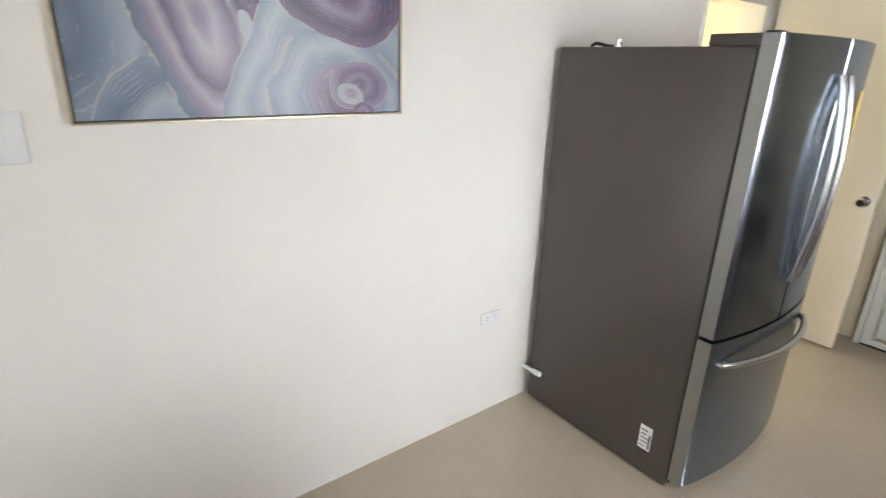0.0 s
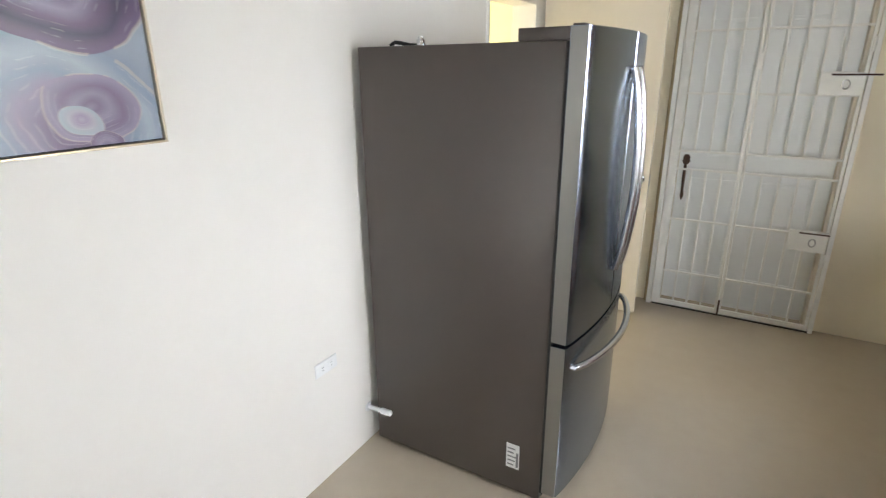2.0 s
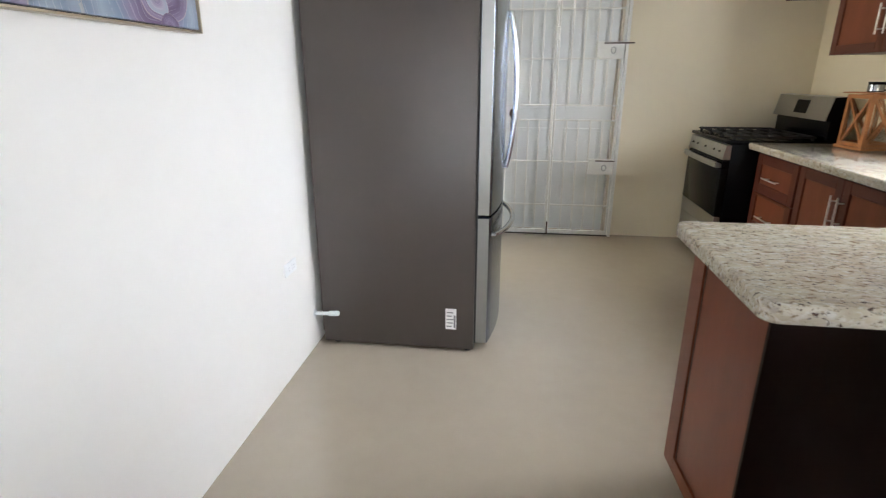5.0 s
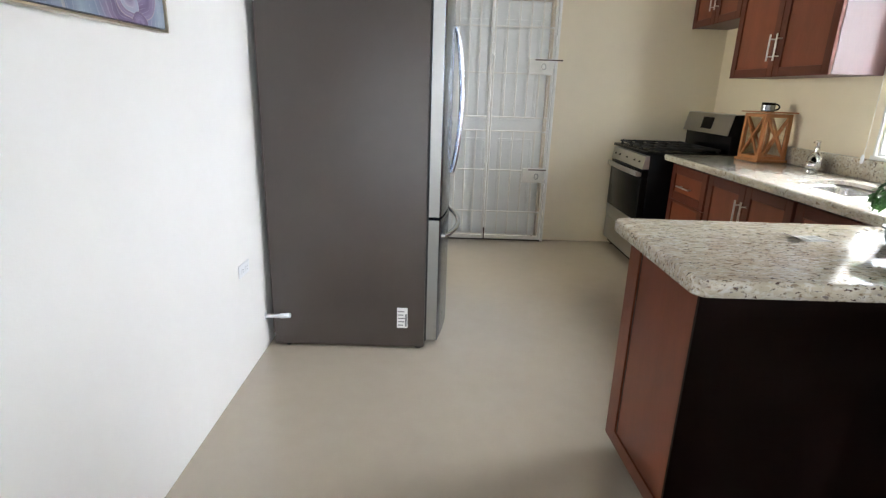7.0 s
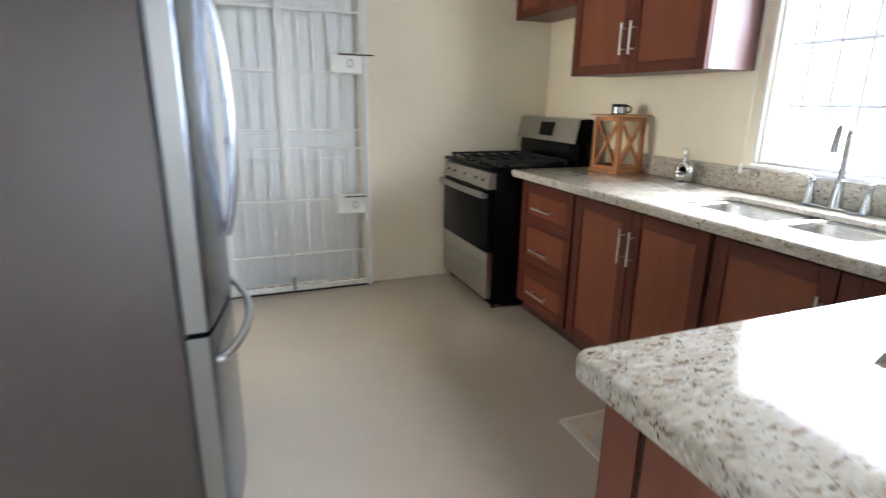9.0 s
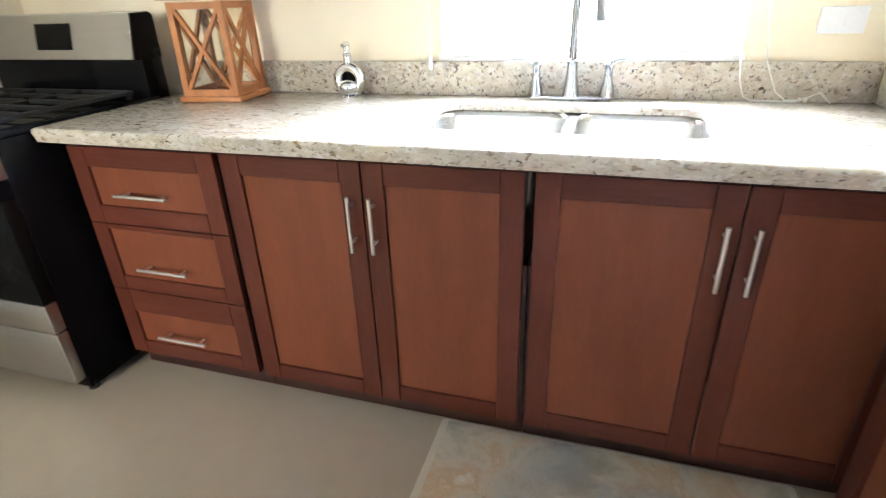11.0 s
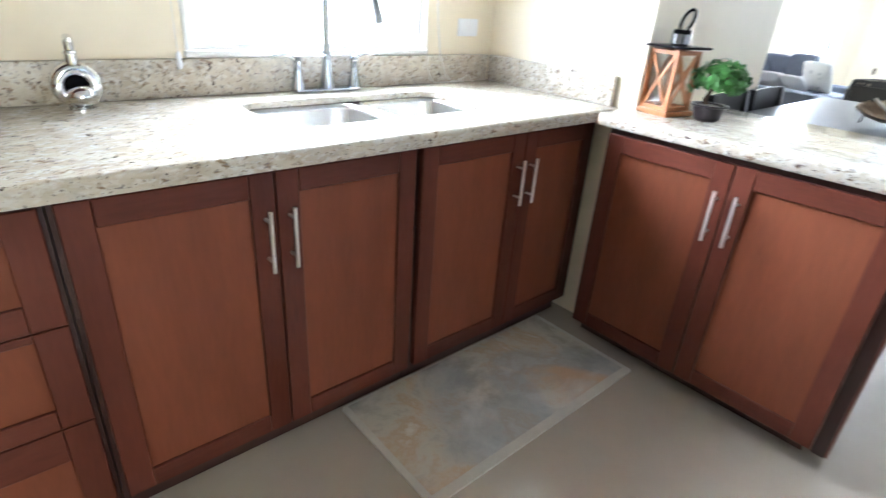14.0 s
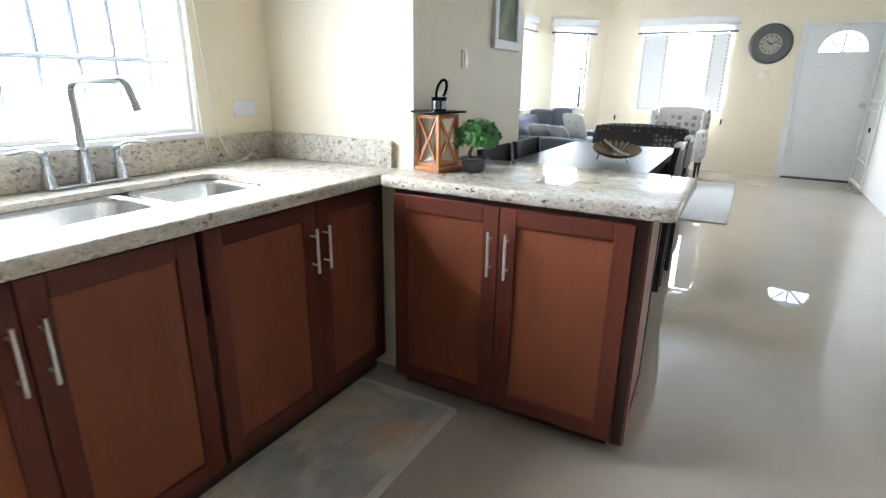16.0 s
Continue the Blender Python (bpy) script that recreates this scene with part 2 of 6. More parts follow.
WALL = mat("cream_wall_paint", (0.855, 0.765, 0.585), 0.55, var=0.05, scale=1.5, bump=0.10, bump_scale=160)
WALL_PALE = mat("pale_wall_paint", (0.82, 0.80, 0.765), 0.55, var=0.04, scale=1.5, bump=0.10, bump_scale=160)
HALL = mat("yellow_wall_paint", (0.85, 0.77, 0.44), 0.6, var=0.05, scale=2)
CEIL = mat("white_ceiling_paint", (0.74, 0.73, 0.70), 0.8, var=0.03, scale=2)
FLOOR = mat("polished_porcelain", (0.455, 0.388, 0.305), 0.012, var=0.10, scale=1.3, rough_var=0.008, spec=0.6, coat=0.28)
WHITE = mat("white_paint", (0.80, 0.79, 0.76), 0.35, var=0.05, scale=5)
WHITE_GATE = mat("white_gate_enamel", (0.86, 0.85, 0.80), 0.35, var=0.10, scale=14, bump=0.03, bump_scale=90)
CREAM_DOOR = mat("cream_door_paint", (0.80, 0.73, 0.60), 0.4, var=0.05, scale=4)
TRIM_WOOD = mat("worn_tan_wood", (0.46, 0.34, 0.17), 0.5, var=0.35, scale=7, stretch=(6, 6, 0.7))
PLASTIC = mat("white_plastic", (0.80, 0.81, 0.82), 0.3, var=0.02, scale=20)
CHERRY = mat("cherry_frame", (0.130, 0.034, 0.019), 0.40, var=0.42, scale=2.4, bump=0.08, bump_scale=60, stretch=(5, 5, 0.8), spec=0.24)
CHERRY_H = mat("cherry_rail", (0.130, 0.034, 0.019), 0.40, var=0.42, scale=2.4, bump=0.08, bump_scale=60, stretch=(0.8, 0.8, 5), spec=0.24)
PANEL = mat("cherry_panel", (0.218, 0.065, 0.030), 0.42, var=0.30, scale=2.2, bump=0.06, bump_scale=60, stretch=(4, 4, 0.8), spec=0.24)
CHERRY_GLOSS = mat("cherry_laminate", (0.105, 0.034, 0.028), 0.42, var=0.25, scale=3, stretch=(5, 5, 0.8), spec=0.9)
CHERRY_END = mat("cherry_end_board", (0.195, 0.056, 0.025), 0.36, var=0.22, scale=2.2, stretch=(4, 4, 0.8), coat=0.10, spec=0.35)
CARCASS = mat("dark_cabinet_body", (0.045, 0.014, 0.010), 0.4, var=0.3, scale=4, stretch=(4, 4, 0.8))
# Near-black base colour, far darker than the cherry fronts and end.
BACK_DARK = mat("near_black_panel", (0.010, 0.003, 0.002), 0.45, var=0.3, scale=3, stretch=(4, 4, 0.8), spec=0.12)
GRANITE = granite("cream_granite", (1.15, 0.70, 1.15))
GRANITE_SPLASH = granite("cream_granite_honed", (0.9, 0.85, 1.0), 0.022)
GRANITE_SPLASH.node_tree.nodes["Principled BSDF"].inputs["Roughness"].default_value = 0.34
GRANITE_PEN = granite("cream_granite_streaked", (0.70, 1.50, 1.25), 0.026)
STEEL = mat("brushed_steel", (0.48, 0.47, 0.45), 0.30, 1.0, var=0.08, scale=5, stretch=(0.4, 0.4, 12), rough_var=0.05)
SINK_STEEL = mat("satin_sink_steel", (0.60, 0.59, 0.57), 0.24, 0.90, var=0.03, scale=6, stretch=(0.5, 2, 0.5), rough_var=0.01)
HANDLE = mat("satin_steel_bar", (0.78, 0.77, 0.75), 0.38, 0.85, var=0.05, scale=10)
DARK_STEEL = mat("dark_stainless", (0.26, 0.31, 0.385), 0.22, 1.0, var=0.08, scale=4, bump=0.03, bump_scale=240, stretch=(0.4, 0.4, 12), rough_var=0.04)
EDGE_STEEL = mat("satin_steel_edge", (0.31, 0.305, 0.29), 0.36, 0.9, var=0.06, scale=5)
FAUCET = mat("satin_blue_steel", (0.52, 0.55, 0.59), 0.16, 1.0, var=0.05, scale=8)
FRIDGE_BAR = mat("satin_handle_steel", (0.60, 0.615, 0.64), 0.24, 1.0, var=0.06, scale=8)
CHROME = mat("chrome", (0.78, 0.79, 0.80), 0.07, 1.0, var=0.03, scale=8)
DARK_CHROME = mat("smoked_chrome", (0.30, 0.31, 0.33), 0.12, 1.0, var=0.1, scale=20)
FRIDGE_SIDE = mat("taupe_enamel_sheet", (0.070, 0.056, 0.048), 0.36, var=0.10, scale=2.5, bump=0.25, bump_scale=420, spec=0.45)
BLACK = mat("black_enamel", (0.004, 0.004, 0.005), 0.25, var=0.2, scale=8, spec=0.08)
IRON = mat("cast_iron", (0.008, 0.008, 0.009), 0.55, var=0.3, scale=30, bump=0.3, bump_scale=200)
OVEN_GLASS = mat("black_oven_glass", (0.006, 0.006, 0.006), 0.10, var=0.1, scale=5, spec=0.07)
RUBBER = mat("black_rubber", (0.02, 0.02, 0.02), 0.7, var=0.2, scale=20)
LANTERN_WOOD = mat("orange_pine", (0.50, 0.20, 0.065), 0.45, var=0.35, scale=5, stretch=(5, 5, 0.8), bump=0.1)
GLASS = glass("clear_glass")
WARM_GLASS = glass("clear_lantern_glass", (0.97, 0.96, 0.92))
MAT_PRINT = marble_mat("stone_print_mat")
MAT_EDGE = mat("mat_border", (0.60, 0.56, 0.47), 0.5, var=0.15, scale=12)
ART = agate("agate_painting")
GOLD = mat("champagne_metal", (0.55, 0.47, 0.34), 0.3, 0.9, var=0.1, scale=6)
PAPER = mat("white_paper", (0.78, 0.78, 0.77), 0.6, var=0.03, scale=10)
YELLOW = mat("yellow_label", (0.75, 0.55, 0.06), 0.5, var=0.06, scale=20)
GLOSS_PAPER = mat("glossy_paper", (0.78, 0.78, 0.77), 0.10, var=0.03, scale=10, coat=0.6)
PALE_INK = mat("pale_grey_print", (0.52, 0.54, 0.56), 0.10, var=0.3, scale=60, coat=0.6)
INK = mat("grey_print", (0.22, 0.22, 0.23), 0.6, var=0.1, scale=20)
RUST = mat("aged_bronze", (0.085, 0.045, 0.028), 0.45, 0.6, var=0.4, scale=40)
DARK_WOOD = mat("espresso_wood", (0.020, 0.018, 0.019), 0.40, var=0.3, scale=4, stretch=(4, 0.6, 4), spec=0.35)
LEAF = mat("leaf_green", (0.085, 0.28, 0.05), 0.4, var=0.7, scale=45)
BARK = mat("brown_bark", (0.10, 0.055, 0.035), 0.8, var=0.4, scale=50, bump=0.5)
POT = mat("dark_glazed_pot", (0.045, 0.035, 0.038), 0.3, var=0.2, scale=15)
SOIL = mat("pale_gravel", (0.35, 0.32, 0.28), 0.9, var=0.6, scale=120, bump=0.8, bump_scale=160)
SOFA_CLOTH = mat("grey_blue_cloth", (0.135, 0.15, 0.185), 0.9, var=0.15, scale=20, bump=0.5, bump_scale=400)
CUSHION_CLOTH = motif("pale_printed_cloth", (0.70, 0.69, 0.66), (0.45, 0.45, 0.45), 11, 0.26, spread=0.8)
WHITE_CLOTH = mat("white_cloth", (0.74, 0.74, 0.74), 0.9, var=0.08, scale=12, bump=0.4, bump_scale=300)
ARM_CLOTH = motif("cream_medallion_cloth", (0.62, 0.59, 0.54), (0.27, 0.265, 0.28), 10.0, 0.31, spread=0.2, metric="CHEBYCHEV")
SETTEE_CLOTH = motif("dark_medallion_cloth", (0.045, 0.045, 0.05), (0.23, 0.215, 0.185), 24, 0.42, spread=0.35)
SETTEE_PLAIN = mat("black_leather", (0.015, 0.015, 0.018), 0.4, var=0.2, scale=12, bump=0.3, bump_scale=120)
RUG = mat("pale_grey_rug", (0.52, 0.51, 0.49), 0.95, var=0.25, scale=18, bump=0.8, bump_scale=200)
CLOCK_RIM = mat("dark_pewter", (0.15, 0.148, 0.145), 0.4, 0.4, var=0.25, scale=14)
CLOCK_FACE = mat("aged_cream_dial", (0.42, 0.41, 0.34), 0.5, var=0.15, scale=12)
LANDSCAPE = mat("green_landscape_print", (0.30, 0.34, 0.20), 0.5, scale=9, color2=(0.06, 0.09, 0.05))
SLAT = mat("white_blind_slat", (0.78, 0.78, 0.76), 0.5, var=0.04, scale=20)
SHEER = mat("sheer_blind_cloth", (0.80, 0.80, 0.78), 0.8, var=0.04, scale=40)
SHEER.node_tree.nodes["Principled BSDF"].inputs["Transmission Weight"].default_value = 0.6
SHEER.node_tree.nodes["Principled BSDF"].inputs["IOR"].default_value = 1.05
SLAT_GAP = mat("taupe_slat_gap", (0.44, 0.42, 0.40), 0.8, var=0.2, scale=30)
DOOR_BLUE = mat("cool_white_door", (0.84, 0.855, 0.84), 0.35, var=0.04, scale=4)
DARK_GAP = mat("dark_threshold_gap", (0.03, 0.025, 0.02), 0.6, var=0.3, scale=20)
GRASS = mat("outdoor_ground", (0.16, 0.17, 0.10), 0.9, var=0.4, scale=0.6)
# The grey puts the bars' backlit, shaded look into their colour.
BAR = mat("grey_backlit_bar", (0.27, 0.28, 0.30), 0.5, var=0.15, scale=20)
BOWL_BROWN = mat("brown_lacquer", (0.20, 0.12, 0.08), 0.35, var=0.3, scale=20)
BOWL_PALE = mat("tan_lacquer", (0.42, 0.30, 0.20), 0.35, var=0.25, scale=30)
CORD = mat("white_cord", (0.75, 0.74, 0.70), 0.6, var=0.05, scale=30)

# ---- building tools ----
ORIGIN = {}


def thing(name, at, label, category, group="", kind=""):
    ob = new(name)
    ob.empty_display_size = 0.1
    ob.location = at
    ORIGIN[ob.name] = Vector(at)
    return tagged(ob, label, category, group, kind)


def part(name, bm, material, parent, label="", smooth=False):
    """One mesh under a thing or a part; the bmesh is in world places."""
    o = ORIGIN[parent.name]
    for v in bm.verts:
        v.co -= o
    bmesh.ops.recalc_face_normals(bm, faces=bm.faces)
    me = bpy.data.meshes.new(name)
    bm.to_mesh(me)
    bm.free()
    me.materials.append(material)
    if smooth:
        for p in me.polygons:
            p.use_smooth = True
        me.set_sharp_from_angle(angle=radians(38))
    ob = new(name, me)
    ob.parent = parent
    ORIGIN[ob.name] = o
    if label:
        ob["label"] = label
    return ob


def solid(name, bm, material, label, category="", kind="structure", smooth=False):
    """A piece of the setting or a thing of one mesh."""
    bmesh.ops.recalc_face_normals(bm, faces=bm.faces)
    me = bpy.data.meshes.new(name)
    bm.to_mesh(me)
    bm.free()
    me.materials.append(material)
    if smooth:
        for p in me.polygons:
            p.use_smooth = True
        me.set_sharp_from_angle(angle=radians(38))
    ob = new(name, me)
    ORIGIN[ob.name] = Vector((0, 0, 0))
    return tagged(ob, label, category, "", kind)


def B():
    return bmesh.new()


def box(bm, x0, x1, y0, y1, z0, z1, r=0.0, seg=2):
    m = Matrix.LocRotScale(((x0 + x1) / 2, (y0 + y1) / 2, (z0 + z1) / 2), None, (abs(x1 - x0), abs(y1 - y0), abs(z1 - z0)))
    vs = bmesh.ops.create_cube(bm, size=1, matrix=m)["verts"]
    if r:
        es = list({e for v in vs for e in v.link_edges})
        bmesh.ops.bevel(bm, geom=es, offset=r, segments=seg, profile=0.5, affect="EDGES")
    return bm


def bx(*a, **k):
    return box(B(), *a, **k)


def prism(bm, pts, axis, a0, a1):
    """A 2D outline swept along an axis: x takes (y, z), y takes (x, z), z takes (x, y)."""
    def put(p, a):
        return {"x": (a, p[0], p[1]), "y": (p[0], a, p[1]), "z": (p[0], p[1], a)}[axis]
    v0 = [bm.verts.new(put(p, a0)) for p in pts]
    v1 = [bm.verts.new(put(p, a1)) for p in pts]
    k = len(pts)
    for i in range(k):
        bm.faces.new((v0[i], v0[(i + 1) % k], v1[(i + 1) % k], v1[i]))
    bm.faces.new(v0)
    bm.faces.new(list(reversed(v1)))
    return bm


def tube(bm, pts, r, seg=8, closed=False):
    pts = [Vector(p) for p in pts]
    k = len(pts)
    rings = []
    up = None
    for i, p in enumerate(pts):
        a = pts[(i - 1) % k] if (closed or i > 0) else p
        b = pts[(i + 1) % k] if (closed or i < k - 1) else p
        d = (b - a).normalized()
        if up is None:
            up = d.orthogonal().normalized()
        up = (up - d * up.dot(d)).normalized()
        side = d.cross(up)
        rr = r[i] if isinstance(r, (list, tuple)) else r
        rings.append([bm.verts.new(p + rr * (math.cos(q) * up + math.sin(q) * side)) for q in (2 * math.pi * j / seg for j in range(seg))])
    for i in range(k if closed else k - 1):
        a, b = rings[i], rings[(i + 1) % k]
        for j in range(seg):
            bm.faces.new((a[j], a[(j + 1) % seg], b[(j + 1) % seg], b[j]))
    if not closed:
        bm.faces.new(rings[0])
        bm.faces.new(list(reversed(rings[-1])))
    return bm


def lathe(bm, profile, at, seg=24, axis="z"):
    """A profile of (radius, height) turned about an axis at a place."""
    rings = []
    for r, h in profile:
        ring = []
        for j in range(seg):
            q = 2 * math.pi * j / seg
            a, b = r * math.cos(q), r * math.sin(q)
            v = {"z": (a, b, h), "x": (h, a, b), "y": (a, h, b)}[axis]
            ring.append(bm.verts.new(Vector(at) + Vector(v)))
        rings.append(ring)
    for a, b in zip(rings, rings[1:]):
        for j in range(seg):
            bm.faces.new((a[j], a[(j + 1) % seg], b[(j + 1) % seg], b[j]))
    bm.faces.new(rings[0])
    bm.faces.new(list(reversed(rings[-1])))
    return bm


def rounded(x0, x1, y0, y1, r, n=5):
    pts = []
    for cx, cy, q0 in ((x1 - r, y1 - r, 0), (x0 + r, y1 - r, 90), (x0 + r, y0 + r, 180), (x1 - r, y0 + r, 270)):
        for i in range(n + 1):
            q = radians(q0 + 90 * i / n)
            pts.append((cx + r * math.cos(q), cy + r * math.sin(q)))
    return pts


def soft(bm, x0, x1, y0, y1, z0, z1, r, puff=0.0, seed=0):
    """An upholstered block: rounded edges and a slightly uneven, puffed surface."""
    t = B()
    box(t, x0, x1, y0, y1, z0, z1)
    bmesh.ops.subdivide_edges(t, edges=t.edges[:], cuts=5, use_grid_fill=True)
    c = Vector(((x0 + x1) / 2, (y0 + y1) / 2, (z0 + z1) / 2))
    h = Vector(((x1 - x0) / 2, (y1 - y0) / 2, (z1 - z0) / 2))
    for v in t.verts:
        d = v.co - c
        core = Vector([max(-max(h[i] - r, 0), min(max(h[i] - r, 0), d[i])) for i in range(3)])
        e = d - core
        if e.length > 1e-6:
            e = e.normalized() * min(r, e.length if e.length > r else r)
        d = core + e
        q = Vector([1 - (d[i] / h[i]) ** 2 for i in range(3)])
        n2 = Vector((d.x / h.x, d.y / h.y, d.z / h.z))
        d += Vector((n2.x * q.y * q.z, n2.y * q.x * q.z, n2.z * q.x * q.y)) * puff
        v.co = c + d + 0.006 * noise.noise_vector(d * 6 + Vector((seed, 0, 0)))
    me = bpy.data.meshes.new("tmp")
    t.to_mesh(me)
    t.free()
    bm.from_mesh(me)
    bpy.data.meshes.remove(me)
    return bm


# ---- structure ----
H = 2.60
XE, YN, YS = 3.275, 4.62, -5.87
XD = 2.500          # dining wall
PLAN = [(-0.14, YS - 0.15), (4.60, YS - 0.15), (4.60, 0.48), (XE + 0.15, 0.48), (XE + 0.15, YN + 0.25), (-2.0, YN + 0.25), (-2.0, 2.75), (-0.14, 2.75)]
solid("floor", prism(B(), PLAN, "z", -0.12, 0), FLOOR, "glossy polished beige porcelain floor without visible joints", "floor")
# Its unseen overhang past the east wall is added to keep the sun out.
solid("ceiling", bx(-2.1, 4.9, YS - 0.2, YN + 0.25, H, H + 0.12), CEIL, "plain white painted ceiling with an added overhang that blocks the sun", "ceiling")
solid("ground", bx(-250, 250, -250, 250, -0.42, -0.40), GRASS, "flat ground outside the house", "ground")

DO0, DO1, DOH = 3.50, 4.22, 2.05
bm = bx(-0.14, 0, YS - 0.15, DO0, 0, H)
box(bm, -0.14, 0, DO1, YN + 0.15, 0, H)
box(bm, -0.14, 0, DO0, DO1, DOH, H)
solid("wall_west", bm, WALL_PALE, "long smooth off-white painted wall", "wall")
GX0, GX1 = 0.88, 1.82
bm = bx(0, GX0, YN, YN + 0.15, 0, H)
box(bm, GX1, XE + 0.15, YN, YN + 0.15, 0, H)
box(bm, GX0, GX1, YN, YN + 0.15, 2.10, H)
solid("wall_north", bm, WALL, "cream painted kitchen wall", "wall")
WY0, WY1, WZ0, WZ1 = 1.842, 2.745, 1.055, 2.05
bm = bx(XE, XE + 0.15, 1.45, WY0, 0, H)
box(bm, XE, XE + 0.15, WY1, YN, 0, H)
box(bm, XE, XE + 0.15, WY0, WY1, 0, WZ0)
box(bm, XE, XE + 0.15, WY0, WY1, WZ1, H)
solid("wall_east", bm, WALL, "cream painted wall round the kitchen window", "wall")
solid("wall_stub", bx(XD, XE + 0.15, 1.31, 1.45, 0, H), WALL, "short cream wall at the end of the counter", "wall")
solid("wall_dining", bx(XD, XD + 0.14, 0.34, 1.31, 0, H), WALL, "cream dining wall with a small picture", "wall")
solid("wall_living_back", bx(XD + 0.14, 4.6, 0.34, 0.48, 0, H), WALL, "cream living room wall", "wall")
SY0, SY1 = -4.92, -4.0
WINZ0, WINZ1 = 0.86, 2.06
bm = bx(4.45, 4.6, SY1, 0.34, 0, H)
box(bm, 4.45, 4.6, -4.98, SY0, 0, H)
box(bm, 4.45, 4.6, SY0, SY1, 0, WINZ0)
box(bm, 4.45, 4.6, SY0, SY1, WINZ1, H)
solid("wall_living_east", bm, WALL, "cream living room side wall with a window", "wall")
# bay wall at 45 degrees between (3.56, -5.87) and (4.45, -4.98)
bay = Matrix.Translation((3.56, YS, 0)) @ Matrix.Rotation(radians(45), 4, "Z")
BL = 0.89 * math.sqrt(2)
BW0, BW1 = 0.285, 0.885


def bayed(bm):
    bmesh.ops.transform(bm, matrix=bay, verts=bm.verts)
    return bm


bm = bx(0, BW0, -0.15, 0, 0, H)
box(bm, BW1, BL, -0.15, 0, 0, H)
box(bm, BW0, BW1, -0.15, 0, 0, WINZ0)
box(bm, BW0, BW1, -0.15, 0, WINZ1, H)
solid("wall_bay", bayed(bm), WALL, "angled cream wall with a window", "wall")
FX0, FX1 = 1.79, 2.99
DX0, DX1 = 0.012, 0.890
bm = bx(FX1, 3.56, YS - 0.15, YS, 0, H)
box(bm, DX1, FX0, YS - 0.15, YS, 0, H)
box(bm, FX0, FX1, YS - 0.15, YS, 0, WINZ0)
box(bm, FX0, FX1, YS - 0.15, YS, WINZ1, H)
box(bm, DX0, DX1, YS - 0.15, YS, 2.07, H)
box(bm, 0, DX0, YS - 0.15, YS, 0, H)
solid("wall_south", bm, WALL, "cream front wall with door and window", "wall")
# hall behind the inner doorway
bm = bx(-2.0, -0.14, 4.90, 5.05, 0, H)
solid("wall_hall_north", bm, HALL, "sunlit pale yellow hall wall", "wall")
solid("wall_hall_south", bx(-2.0, -0.14, 2.75, 2.90, 0, H), HALL, "pale yellow hall wall", "wall")
# The opening in this unseen wall is made up for the hall lamp.
bm = bx(-2.0, -1.85, 2.90, 3.45, 0, H)
box(bm, -2.0, -1.85, 4.35, 4.90, 0, H)
box(bm, -2.0, -1.85, 3.45, 4.35, 0, 1.0)
box(bm, -2.0, -1.85, 3.45, 4.35, 2.05, H)
solid("wall_hall_west", bm, HALL, "pale yellow hall wall with an unseen opening added for its lamp", "wall")
solid("hall_floor_cap", bx(-2.1, 0, YN + 0.25, 5.05, -0.12, 0), FLOOR, "beige hall floor", "floor")
solid("hall_ceiling_cap", bx(-2.1, 0, YN + 0.25, 5.05, H, H + 0.12), CEIL, "white hall ceiling", "ceiling")


# ---- windows and doors of the setting ----
def kitchen_window():
    w = thing("window_1", (XE + 0.03, WY0, WZ0), "white-framed kitchen window with horizontal and vertical security bars", "window", kind="structure")
    bm = B()
    for y0, y1, z0, z1 in ((WY0 + 0.018, WY1 - 0.018, WZ0, WZ0 + 0.018), (WY0 + 0.018, WY1 - 0.018, WZ1 - 0.018, WZ1), (WY0, WY0 + 0.018, WZ0, WZ1), (WY1 - 0.018, WY1, WZ0, WZ1)):
        box(bm, XE + 0.010, XE + 0.055, y0, y1, z0, z1, 0.003)
    part("window_frame", bm, WHITE, w, smooth=True)
    part("window_sill", bx(XE - 0.018, XE + 0.009, WY0 - 0.02, WY1 + 0.02, WZ0 - 0.022, WZ0, 0.005), WHITE, w, "white sill above the granite", smooth=True)
    for z in (1.323, 1.59, 1.855):
        part("horizontal_bar", tube(B(), [(XE + 0.125, WY0, z), (XE + 0.125, WY1, z)], 0.010, 8), BAR, w, smooth=True)
    y = WY0 + 0.08
    while y < WY1 - 0.03:
        part("vertical_bar", tube(B(), [(XE + 0.137, y, WZ0), (XE + 0.137, y, WZ1)], 0.0095, 8), BAR, w, smooth=True)
        y += 0.125
    g = part("pane", bx(XE + 0.030, XE + 0.036, WY0 + 0.018, WY1 - 0.018, WZ0 + 0.018, WZ1 - 0.018), GLASS, w, "clear bright glass")
    g.visible_shadow = False
    bm = B()
    for y0, y1, z0, z1 in ((WY1, WY1 + 0.016, WZ0, WZ1 + 0.016), (WY0 - 0.010, WY0, WZ0, WZ1 + 0.016), (WY0, WY1, WZ1, WZ1 + 0.016)):
        box(bm, XE - 0.006, XE, y0, y1, z0, z1, 0.002)
    part("casing", bm, WHITE, w, smooth=True)


kitchen_window()


def haze():
    """Overexposed daylight beyond the kitchen window."""
    m = bpy.data.materials.new("hazy_daylight")
    m.use_nodes = True
    b = m.node_tree.nodes["Principled BSDF"]
    b.inputs["Base Color"].default_value = (0.8, 0.82, 0.84, 1)
    b.inputs["Emission Color"].default_value = (0.92, 0.97, 1.0, 1)
    b.inputs["Emission Strength"].default_value = 1.5
    solid("backdrop", bx(5.3, 5.35, -3.0, 7.0, -0.4, 2.4), m, "bright hazy daylight beyond the kitchen window", "backdrop")


haze()


